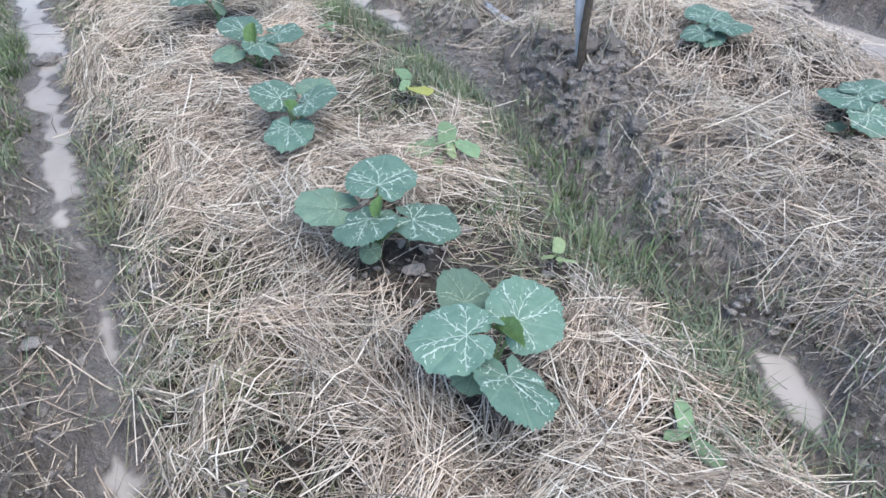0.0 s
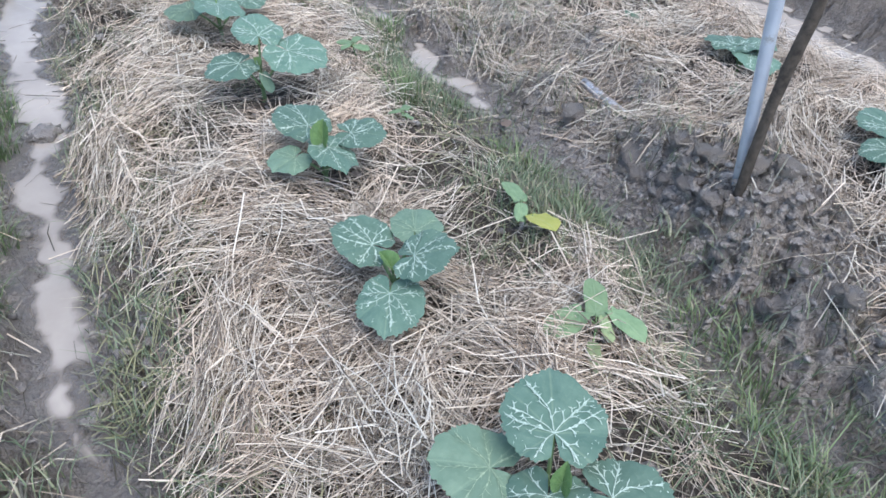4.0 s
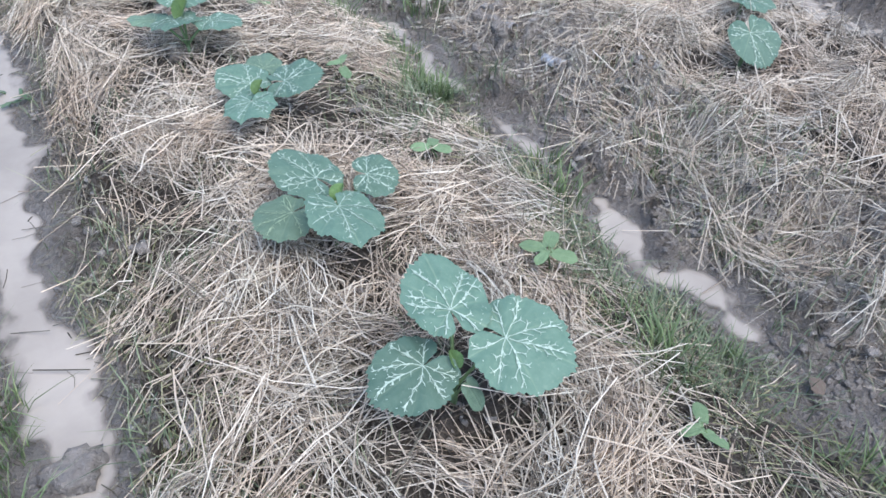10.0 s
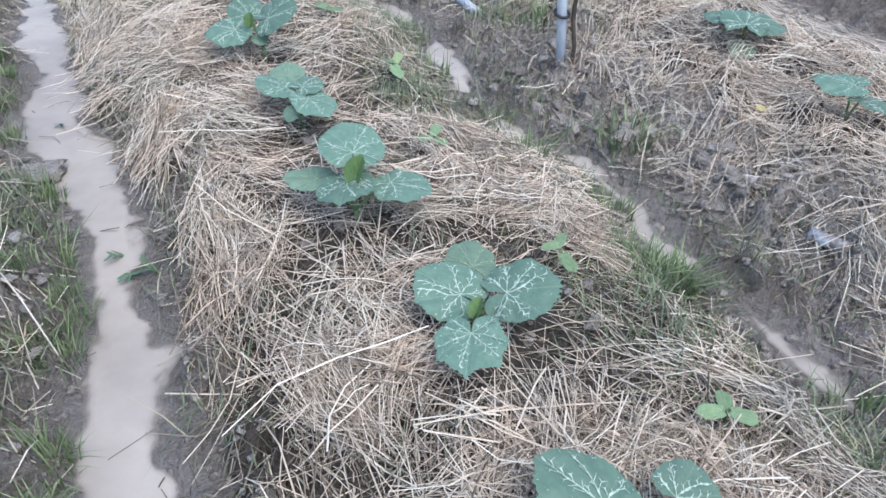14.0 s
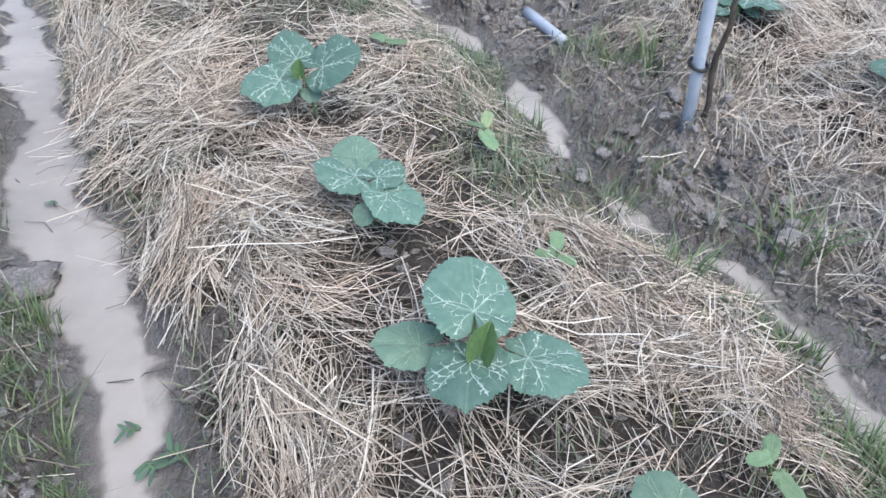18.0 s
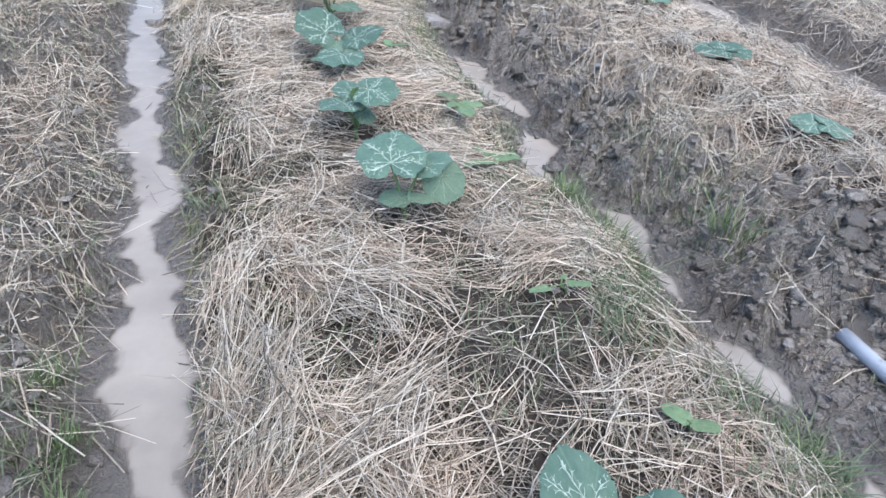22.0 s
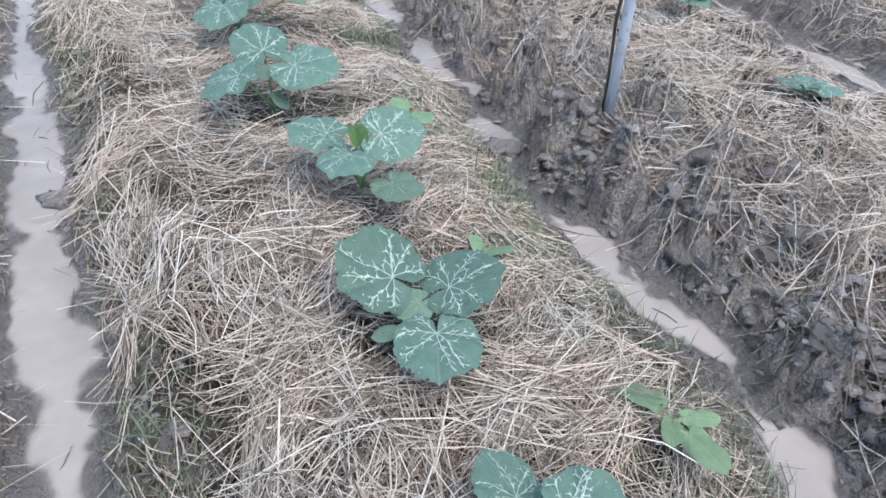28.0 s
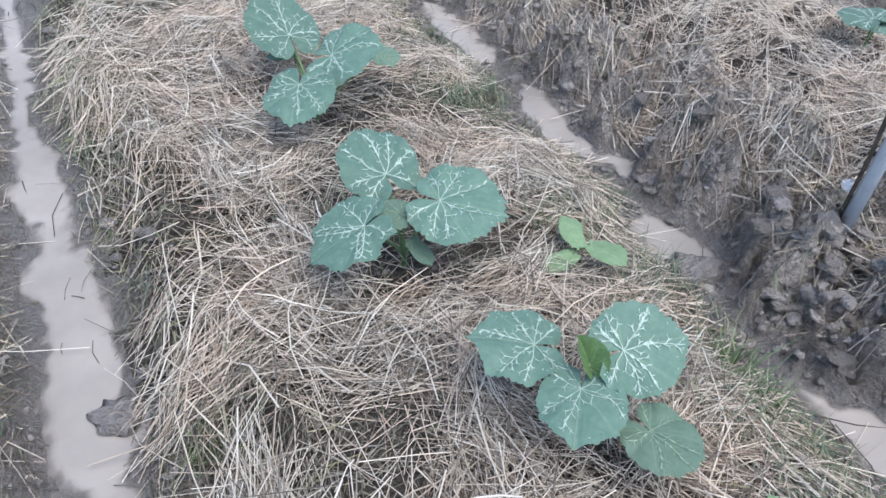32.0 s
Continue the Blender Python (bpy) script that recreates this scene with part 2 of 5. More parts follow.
def lattice(x, y, layer=0):
    xi, yi = np.floor(x).astype(int), np.floor(y).astype(int)
    fx, fy = x - xi, y - yi
    fx, fy = fx * fx * (3 - 2 * fx), fy * fy * (3 - 2 * fy)
    t = TABLE[layer % 64]
    a, b_ = t[xi % 256, yi % 256], t[(xi + 1) % 256, yi % 256]
    c, d = t[xi % 256, (yi + 1) % 256], t[(xi + 1) % 256, (yi + 1) % 256]
    return (a * (1 - fx) + b_ * fx) * (1 - fy) + (c * (1 - fx) + d * fx) * fy


def fbm(x, y, layer=0, octaves=3):
    total, amp, size = 0.0, 0.5, 0.0
    for k in range(octaves):
        total = total + amp * lattice(x * 2 ** k + 17.3 * k, y * 2 ** k + 9.1 * k, layer + k)
        size += amp
        amp *= 0.5
    return np.clip((total / size - 0.5) * 1.9 + 0.5, 0, 1)


def step(a, b_, x):
    t = np.clip((x - a) / (b_ - a), 0, 1)
    return t * t * (3 - 2 * t)


# the furrows: middle of the water and its breadth every 0.115 m along the row, negative where the floor is dry
L_Y = R_Y = np.arange(0.1, 9.31, 0.115)
L_X = [-0.172, -0.177, -0.175, -0.182, -0.18, -0.185, -0.187, -0.187, -0.187, -0.17, -0.155, -0.15, -0.152, -0.139, -0.183, -0.202, -0.181, -0.179, -0.179, -0.166, -0.159, -0.178, -0.184, -0.158, -0.14, -0.132, -0.129, -0.144, -0.168, -0.166, -0.152, -0.154, -0.145, -0.106, -0.119, -0.114, -0.106, -0.103, -0.094, -0.122, -0.136, -0.154, -0.188, -0.174, -0.17, -0.152, -0.165, -0.158, -0.181, -0.181, -0.163, -0.158, -0.196, -0.187, -0.142, -0.155, -0.179, -0.203, -0.193, -0.187, -0.185, -0.176, -0.189, -0.211, -0.19, -0.196, -0.197, -0.195, -0.194, -0.201, -0.198, -0.21, -0.208, -0.194, -0.196, -0.197, -0.208, -0.214, -0.206, -0.196, -0.193]
L_W = [-0.04, -0.04, -0.04, -0.04, -0.04, -0.04, 0.03, 0.065, 0.02, 0.022, 0.035, 0.022, 0.05, 0.022, 0.022, 0.057, 0.084, 0.079, 0.084, 0.087, 0.073, 0.12, 0.084, 0.094, 0.126, 0.149, 0.119, 0.101, 0.086, 0.087, 0.15, 0.152, 0.145, 0.176, 0.096, 0.094, 0.13, 0.131, 0.157, 0.153, 0.178, 0.199, 0.148, 0.177, 0.154, 0.121, 0.106, 0.125, 0.189, 0.13, 0.097, 0.116, 0.097, 0.105, 0.101, 0.1, 0.099, 0.137, 0.136, 0.111, 0.099, 0.124, 0.189, 0.129, 0.127, 0.131, 0.131, 0.146, 0.153, 0.128, 0.126, 0.136, 0.1, 0.107, 0.142, 0.124, 0.083, 0.053, 0.053, 0.072, 0.081]
R_X = [1.02, 1.017, 1.008, 1.014, 1.066, 1.045, 1.038, 1.036, 1.035, 1.035, 1.043, 1.06, 1.076, 1.091, 1.102, 1.116, 1.117, 1.119, 1.119, 1.12, 1.118, 1.118, 1.147, 1.07, 1.108, 1.136, 1.125, 1.124, 1.112, 1.125, 1.132, 1.099, 1.091, 1.134, 1.133, 1.141, 1.082, 1.03, 1.06, 1.03, 1.057, 1.065, 1.085, 1.12, 1.11, 1.095, 1.06, 1.055, 1.071, 1.07, 1.104, 1.109, 1.024, 0.981, 0.99, 1.04, 1.05, 1.1, 1.09, 1.052, 1.045, 1.072, 1.045, 1.02, 1.04, 1.085, 1.098, 1.107, 1.141, 1.209, 1.148, 1.139, 1.167, 1.204, 1.189, 1.193, 1.19, 1.206, 1.212, 1.208, 1.203]
R_W = [-0.05, -0.05, -0.05, 0.111, 0.089, -0.05, -0.05, -0.05, -0.05, -0.05, -0.05, -0.05, -0.05, -0.05, -0.05, -0.05, -0.05, -0.05, -0.05, -0.05, -0.05, 0.088, 0.089, 0.075, 0.121, 0.091, -0.05, 0.08, 0.093, 0.09, -0.05, 0.081, 0.09, 0.087, 0.062, 0.066, -0.05, 0.12, -0.04, -0.02, 0.075, 0.1, 0.15, 0.01, 0.0, 0.092, 0.078, -0.02, 0.044, 0.061, 0.093, 0.104, -0.05, 0.075, 0.1, 0.15, 0.0, 0.03, 0.12, 0.085, 0.09, 0.1, 0.075, 0.0, 0.005, 0.07, 0.14, 0.115, -0.05, 0.102, 0.078, 0.105, 0.113, 0.076, -0.05, 0.103, 0.114, 0.132, 0.126, 0.116, -0.05]


# where the straw begins on the bed's left flank and on the neighbouring bed
F_Y = [0, 1.06, 1.4, 1.93, 2.2, 2.6, 3.1, 3.7, 4.3, 4.86, 5.3, 6.2, 7.05, 7.4, 7.9, 10]
F_X = [-0.125, -0.125, -0.035, 0.005, -0.085, -0.075, -0.055, 0.005, -0.005, -0.075, -0.095, -0.105, -0.105, -0.085, -0.125, -0.115]
G_Y = [0, 0.7, 1.25, 1.5, 1.7, 2.0, 2.13, 2.7, 3.2, 3.7, 4.2, 4.5, 5.0, 5.2, 5.75, 5.95, 6.3, 6.8, 7.1, 7.5, 8.0, 10]
G_X = [1.23, 1.23, 1.28, 1.46, 1.5, 1.44, 1.3, 1.26, 1.2, 1.38, 1.33, 1.4, 1.5, 1.72, 1.72, 1.4, 1.27, 1.26, 1.2, 1.5, 1.3, 1.3]


# the middle of the second furrow's water
S_Y = [0, 3.4, 3.8, 4.4, 5.8, 6.5, 6.9, 9]
S_X = [2.6, 2.59, 2.6, 2.53, 2.67, 2.69, 2.66, 2.65]


def heights(x, y):
    """Soil height: raised beds between furrows whose floors dip under the water level."""
    wob = (fbm(x * 9, y * 9, 3, 3) - 0.5)
    cl, wl = np.interp(y, L_Y, L_X), np.interp(y, L_Y, L_W)
    cr, wr = np.interp(y, R_Y, R_X), np.interp(y, R_Y, R_W)
    c3, w3 = np.interp(y, S_Y, S_X), 0.17 * (0.3 + 1.3 * fbm(x * 0 + 3, y * 2.2, 9, 2))
    c0, w0 = -1.62 + 0.06 * (fbm(x * 0 + 8, y * 1.3, 12, 2) - 0.5), 0.12
    period = 1.42
    far_r, far_l = np.abs((x - 2.63 - period / 2) % period - period / 2), np.abs((-x - 1.62 - period / 2) % period - period / 2)
    el, er = np.abs(x - cl) - wl / 2 - 0.018 * step(0.0, 0.06, wl), np.abs(x - cr) - wr / 2 - 0.011 * step(0.0, 0.06, wr)
    e3 = np.where(x > 2.63, np.where(x > 3.3, far_r, np.abs(x - c3)), np.abs(x - c3)) - w3 / 2
    e0 = np.where(x < -1.62, far_l, np.abs(x - c0)) - w0 / 2
    jag = 0.045 * wob + 0.024 * (fbm(x * 28, y * 28, 5, 2) - 0.5) + 0.008 + 0.04 * np.maximum(0, fbm(x * 7, y * 4, 8, 2) - 0.62)
    e = np.minimum(np.minimum(el, er), np.minimum(e3, e0)) + jag
    main = (x > cl) & (x < cr)
    right = x >= cr
    left = x <= cl
    top = np.where(main, -0.086, np.where(right, -0.066, -0.105))
    gap = np.minimum(np.minimum(el, np.abs(x - cr) - np.maximum(wr, 0.05) / 2), np.minimum(e3, e0)) + jag
    bank = np.interp(y, [0, 1.2, 1.5, 1.8, 2.1, 2.5, 4.3, 4.6, 5.2, 5.45, 5.8, 6.5, 9], [.2, .2, .2, .22, .36, .42, .42, .45, .5, .36, .38, .22, .2])
    near = np.where(main & (x < 0.5), 0.02, np.where(right, 0.03, 0.02))
    wide = np.where(main & (x < 0.5), 0.2, np.where(right, np.where(x < 2.0, bank, np.where(x < 2.6, 0.45, 0.25)), np.where(left, 0.22, 0.27)))
    floor = np.where(e < 0, np.maximum(-0.03, 0.5 * e), 0.28 * np.minimum(e, 0.06))
    rise = step(near, wide, gap)
    z = WATER_Z + floor + (top - WATER_Z - 0.008) * rise
    crown = np.where(main, 0.018 * np.exp(-((x - 0.45) / 0.3) ** 2), 0.02 * np.exp(-((x - 1.85) / 0.4) ** 2) * right)
    z = z + crown * rise
    lumps = fbm(x * 26, y * 26, 20, 3)
    lumps = np.abs(lumps - 0.5) * 2
    rough = np.where(right & (x < 1.75), 1.0 + 1.1 * step(5.8, 6.6, y) * step(1.75, 1.4, x), np.where(main, np.where(x < 0.12, 0.8 + 0.6 * step(1.5, 1.0, y), 0.35), 1.1)) * step(-0.01, 0.07, e)
    z = z + rough * (np.where(right & (x < 1.75), 0.07, 0.055) * (0.35 - lumps) + 0.07 * (fbm(x * 10, y * 10, 26, 3) - 0.5))
    crumble = np.where(right & (x < 1.75), 1.0, np.where(main, np.where(x < 0.12, 0.8, 0.3), 1.0)) * step(0.0, 0.06, e)
    z = z + crumble * np.where(right & (x < 1.75), 0.044, 0.028) * (0.4 - np.abs(fbm(x * 62, y * 62, 36, 2) - 0.5) * 2)
    z = z + 0.035 * step(0.02, 0.2, e) * (fbm(x * 1.7, y * 1.7, 30, 2) - 0.5) * np.where(main, 0.6, 1.0)
    z = np.where((e > 0.014) & (x < 2.4), np.maximum(z, WATER_Z + 0.004 + 0.1 * np.clip(e - 0.014, 0, 0.05)), z)
    mound = 0.045 * np.exp(-(((x - 1.36) / 0.16) ** 2 + ((y - 1.6) / 0.32) ** 2)) + 0.075 * np.exp(-(((x - 1.56) / 0.2) ** 2 + ((y - 5.58) / 0.2) ** 2))
    hollow = np.exp(-(((x - 1.34) / 0.1) ** 2 + ((y - 5.23) / 0.2) ** 2) ** 2)
    trough = np.exp(-(((x - 1.434) / 0.07) ** 2 + ((y - 2.28) / 0.17) ** 2) ** 2)
    basin = np.exp(-(((x - 1.21) / 0.12) ** 2 + ((y - 2.02) / 0.33) ** 2) ** 2)
    z = z + mound
    z = z - 0.85 * hollow * np.maximum(0, z + 0.156) - 0.85 * trough * np.maximum(0, z + 0.144) - 0.75 * basin * np.maximum(0, z + 0.155)
    away = np.maximum(step(3.2, 4.2, x), step(-1.9, -2.6, x))
    away = np.maximum(away, np.maximum(step(12.5, 14, y), step(-2.0, -3.0, y)))
    return z * (1 - away) - 0.1 * away


def height(x, y):
    return float(heights(np.array([x]), np.array([y]))[0])


def mesh_object(name, verts, faces, mat, smooth=True):
    """A mesh from numpy arrays of corners and of triangles or quads."""
    me = bpy.data.meshes.new(name)
    verts, faces = np.asarray(verts, dtype=np.float32), np.asarray(faces, dtype=np.int32)
    n, k = faces.shape
    me.vertices.add(len(verts))
    me.vertices.foreach_set("co", verts.ravel())
    me.loops.add(n * k)
    me.loops.foreach_set("vertex_index", faces.ravel())
    me.polygons.add(n)
    me.polygons.foreach_set("loop_start", np.arange(0, n * k, k, dtype=np.int32))
    me.polygons.foreach_set("use_smooth", np.full(n, smooth))
    me.update(calc_edges=True)
    me.materials.append(mat)
    return new(name, me)


def spread(fine_a, fine_b, pitch, far):
    core = np.arange(fine_a, fine_b + pitch / 2, pitch)
    out = np.geomspace(pitch * 1.5, far, 34)
    return np.concatenate([(core[0] - out)[::-1], core, core[-1] + out])


bands = [np.arange(a, b_ - 1e-6, d) for a, b_, d in ((-0.7, -0.36, 0.02), (-0.36, 0.12, 0.01), (0.12, 0.78, 0.024), (0.78, 1.66, 0.008), (1.66, 2.5, 0.024), (2.5, 3.6, 0.03))]
reach_out = np.geomspace(0.03, 900, 34)
gx = np.concatenate([(-0.7 - reach_out)[::-1], *bands, 3.6 + reach_out])
gy = spread(0.1, 9.3, 0.015, 900)
GX, GY = np.meshgrid(gx, gy)
GZ = heights(GX, GY)
idx = np.arange(GX.size).reshape(GX.shape)
quads = np.stack([idx[:-1, :-1], idx[:-1, 1:], idx[1:, 1:], idx[1:, :-1]], -1).reshape(-1, 4)
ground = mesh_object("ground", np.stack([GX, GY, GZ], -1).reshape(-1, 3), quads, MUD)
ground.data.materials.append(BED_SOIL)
ground.data.materials.append(BANK)
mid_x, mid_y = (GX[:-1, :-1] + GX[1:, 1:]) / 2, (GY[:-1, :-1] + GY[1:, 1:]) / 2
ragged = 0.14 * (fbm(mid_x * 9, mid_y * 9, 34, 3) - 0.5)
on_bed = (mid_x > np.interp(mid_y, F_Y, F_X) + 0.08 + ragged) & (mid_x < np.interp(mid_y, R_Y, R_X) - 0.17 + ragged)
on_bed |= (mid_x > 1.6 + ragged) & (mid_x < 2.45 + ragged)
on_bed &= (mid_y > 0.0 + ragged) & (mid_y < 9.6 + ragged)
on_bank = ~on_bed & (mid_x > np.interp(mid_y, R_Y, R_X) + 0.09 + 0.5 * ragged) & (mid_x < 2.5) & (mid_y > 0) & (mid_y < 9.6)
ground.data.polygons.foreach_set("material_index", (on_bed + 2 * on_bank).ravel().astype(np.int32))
tagged(ground, "wet grey-brown mud of raised vegetable beds with flooded furrows", "ground", kind="structure")


def strip_water(name, centre, half, pitch):
    """A level sheet along a furrow that knows how deep it stands over the soil."""
    ys = np.concatenate([np.arange(-3, 0, 0.1), np.arange(0, 9.5, pitch), np.arange(9.5, 14, 0.1)])
    us = np.linspace(-half, half, 41)
    x, y = centre(ys)[:, None] + us[None], np.repeat(ys[:, None], len(us), 1)
    i = np.arange(x.size).reshape(x.shape)
    f = np.stack([i[:-1, :-1], i[:-1, 1:], i[1:, 1:], i[1:, :-1]], -1).reshape(-1, 4)
    ob = mesh_object(name, np.stack([x, y, x * 0 + WATER_Z], -1).reshape(-1, 3), f, WATER)
    at = ob.data.attributes.new("depth", "FLOAT", "POINT")
    at.data.foreach_set("value", (WATER_Z - heights(x, y)).astype(np.float32).ravel())
    return tagged(ob, "cloudy grey muddy water standing in the furrow", "water", kind="structure")


strip_water("water", lambda y: np.interp(y, L_Y, L_X), 0.2, 0.016)
strip_water("water", lambda y: np.interp(y, R_Y, R_X), 0.2, 0.016)
strip_water("water", lambda y: np.interp(y, S_Y, S_X), 0.2, 0.03)
strip_water("water", lambda y: y * 0 - 1.62, 0.2, 0.05)

# ---------------------------------------------------------------- helpers for things


def part(name, bm, mat, parent, label=""):
    me = bpy.data.meshes.new(name)
    bm.to_mesh(me)
    bm.free()
    me.materials.append(mat)
    ob = new(name, me)
    ob.parent = parent
    if label:
        ob["label"] = label
    return ob


def tube(points, radii, sides=8, smooth=True, caps=True):
    bm = bmesh.new()
    rings = []
    for i, p in enumerate(points):
        d = (Vector(points[min(i + 1, len(points) - 1)]) - Vector(points[max(i - 1, 0)])).normalized()
        side = d.cross(Vector((0.31, 0.17, 0.93))).normalized()
        up = side.cross(d)
        rings.append([bm.verts.new(Vector(p) + radii[i] * (math.cos(a) * side + math.sin(a) * up)) for a in [2 * math.pi * k / sides for k in range(sides)]])
    for a, b_ in zip(rings, rings[1:]):
        for k in range(sides):
            f = bm.faces.new((a[k], a[(k + 1) % sides], b_[(k + 1) % sides], b_[k]))
            f.smooth = smooth
    if caps:
        bm.faces.new(rings[0][::-1])
        bm.faces.new(rings[-1])
    return bm


def curve_points(a, b_, lift, n=6):
    a, b_ = Vector(a), Vector(b_)
    return [a.lerp(b_, t) + Vector((0, 0, lift * math.sin(math.pi * t))) for t in [i / (n - 1) for i in range(n)]]


RAYS = [0, 42, 84, 130]
NETS = {}
SPOKES = [0, 20, 40, 57, 82, 106, 130, 151, 171]
OVAL = [1, 0.84, 0.5, 0.36, 0.28, 0.24, 0.19, 0.11, 0.05]
ROUND = [0.94, 0.91, 0.86, 0.79, 0.69, 0.62, 0.58, 0.52, 0.34]
LOBED = [1, 0.885, 0.85, 0.765, 0.675, 0.585, 0.57, 0.5, 0.32]


def leaf_mesh(name, seed, mat, oval=False, fold=0.0, vein_mat=None, bold=1.0, plain=False):
    """A leaf that lies along +x from its stalk at the origin, 1 long to the tip, with a branching net of raised veins."""
    r = random.Random(seed)
    k1, k2 = r.uniform(-0.035, 0.035), r.uniform(-0.035, 0.035)
    rad_at = OVAL if oval else [v + (k1, k2)[i % 2] * (0 < i < 7) for i, v in enumerate(ROUND if plain else LOBED)]
    cuts = 2 if oval else 6
    angles = []
    for a, b_ in zip(SPOKES, SPOKES[1:]):
        angles += [a + (b_ - a) * i / cuts for i in range(cuts)]
    angles.append(SPOKES[-1])
    angles = [-a for a in angles[:0:-1]] + angles
    rings = 6 if oval else 12
    asym, ph1, ph2, bend = r.uniform(-0.08, 0.08), r.uniform(0, 6), r.uniform(0, 6), r.uniform(-0.1, 0.1)

    def reach(a):
        rr = float(np.interp(abs(a), SPOKES, rad_at)) * (1 + asym * math.sin(radians(a)))
        return rr * (1 + (0 if oval else 0.02 * math.sin(a * 0.3 + ph1) + 0.012 * math.sin(a * 0.9 + ph2)))

    def surface(x, y):
        th, rho = math.atan2(y, x), math.hypot(x, y)
        a = math.degrees(th)
        p = min(1.0, rho / max(0.02, reach(a)))
        q = abs(rho * math.sin(radians(abs(a) - min(RAYS, key=lambda v: abs(abs(a) - v)))))
        z = 0.03 * math.sin(p * 2.2) - 0.13 * rho * rho + 0.3 * min(q, 0.12) * p
        z += 0.04 * p * p * math.sin(th * 3 + ph1) + 0.022 * p * p * math.sin(th * 7 + ph2) + bend * y * x + fold * abs(y)
        return x, y * (1 - 0.35 * min(fold, 1.5)), z, q, p

    verts, vein = [(0, 0, 0)], [(0, 0, 0)]
    for j, a in enumerate(angles):
        rr = reach(a)
        for i in range(1, rings + 1):
            rho = rr * (i / rings) ** 0.85
            if i == rings and not oval:
                rho *= r.uniform(0.955, 0.98) if j % 2 else r.uniform(0.99, 1.015)
            x, y, z, q, p = surface(rho * math.cos(radians(a)), rho * math.sin(radians(a)))
            verts.append((x, y, z))
            vein.append((rho, q, p))
    faces = []
    na = len(angles)
    for j in range(na - 1):
        a0, b0 = 1 + j * rings, 1 + (j + 1) * rings
        faces.append((0, a0, b0))
        for i in range(rings - 1):
            faces.append((a0 + i, a0 + i + 1, b0 + i + 1, b0 + i))
    blade, edge = len(faces), len(verts)

    def ribbon(points, widths):
        if len(points) < 2:
            return
        first = len(verts)
        for i, (x, y) in enumerate(points):
            u, v = points[max(0, i - 1)], points[min(len(points) - 1, i + 1)]
            dx, dy = v[0] - u[0], v[1] - u[1]
            ln = math.hypot(dx, dy) or 1
            w = widths[i] * r.uniform(0.8, 1.2) * 0.5 * bold
            for sg in (-1, 1):
                sx, sy, sz, q, p = surface(x - dy / ln * w * sg, y + dx / ln * w * sg)
                verts.append((sx, sy, sz + 0.015))
        for i in range(len(points) - 1):
            b0 = first + 2 * i
            faces.append((b0, b0 + 2, b0 + 3, b0 + 1))

    def grow(x, y, heading, length, turn, limit=None):
        pts, gone = [(x, y)], 0.0
        while gone < length:
            heading += turn + r.uniform(-8, 8)
            x, y = x + 0.026 * math.cos(radians(heading)), y + 0.026 * math.sin(radians(heading))
            gone += 0.026
            a = math.degrees(math.atan2(y, x))
            if math.hypot(x, y) > 0.93 * reach(a) or abs(a) > 167 or (limit and abs(a - limit[0]) > limit[1]):
                break
            pts.append((x, y))
        return pts

    def tapered(n, w0, w1):
        return [w0 + (w1 - w0) * i / max(1, n - 1) for i in range(n)]

    def swell(widths, k, amount):
        for d, f in ((-1, 0.4), (0, 1.0), (1, 0.35)):
            if 0 <= k + d < len(widths):
                widths[k + d] += amount * f

    if vein_mat:
        for m, half in ((0, 21), (42, 20), (-42, 20), (84, 21), (-84, 21), (130, 26), (-130, 26)):
            stem = grow(0.0, 0.0, m + r.uniform(-4, 4), 1.0, 0.0)
            wide = tapered(len(stem), 0.018, 0.013)
            k, sg = r.choice((5, 6, 8)), r.choice((-1, 1))
            while k < len(stem) - 2:
                x, y = stem[k]
                far = k / max(1, len(stem))
                a = m + sg * r.uniform(36, 50)
                twig = grow(x, y, a, r.uniform(0.35, 1.1) * (0.17 - 0.07 * far), -sg * 1.0, (m, half + 4))
                tw = tapered(len(twig), 0.022, 0.012)
                swell(wide, k, r.choice((0.004, 0.012, 0.03, 0.055)))
                if len(twig) > 3 and not plain and r.random() < 0.8:
                    b0 = len(twig) - r.choice((1, 2))
                    swell(tw, b0, r.uniform(0.01, 0.035))
                    for side in (-1, 1):
                        fork = grow(*twig[b0], a + side * r.uniform(35, 65), r.uniform(0.03, 0.06), 0)
                        ribbon(fork, tapered(len(fork), 0.02, 0.007))
                ribbon(twig, tw)
                k += r.choice((2, 3, 3, 4))
                sg = -sg
            ribbon(stem, wide)
        for _ in range(0 if plain else 20):
            a, p = r.uniform(-150, 150), r.uniform(0.74, 0.94)
            x, y = p * reach(a) * math.cos(radians(a)), p * reach(a) * math.sin(radians(a))
            h, l = r.uniform(0, 360), r.uniform(0.008, 0.02)
            dot = [(x + l * k * math.cos(radians(h)), y + l * k * math.sin(radians(h))) for k in (-1, 0, 1)]
            ribbon(dot, [0.008, r.uniform(0.016, 0.03), 0.008])
    me = bpy.data.meshes.new(name)
    me.from_pydata(verts[:edge], [], faces[:blade])
    at = me.attributes.new("vein", "FLOAT_VECTOR", "POINT")
    at.data.foreach_set("vector", np.array(vein, dtype=np.float32).ravel())
    me.polygons.foreach_set("use_smooth", np.full(blade, True))
    me.materials.append(mat)
    if vein_mat:
        net = bpy.data.meshes.new("vein_net")
        net.from_pydata(verts[edge:], [], [tuple(v - edge for v in f) for f in faces[blade:]])
        net.polygons.foreach_set("use_smooth", np.full(len(faces) - blade, True))
        net.materials.append(vein_mat)
        NETS[me.name] = net
    return me


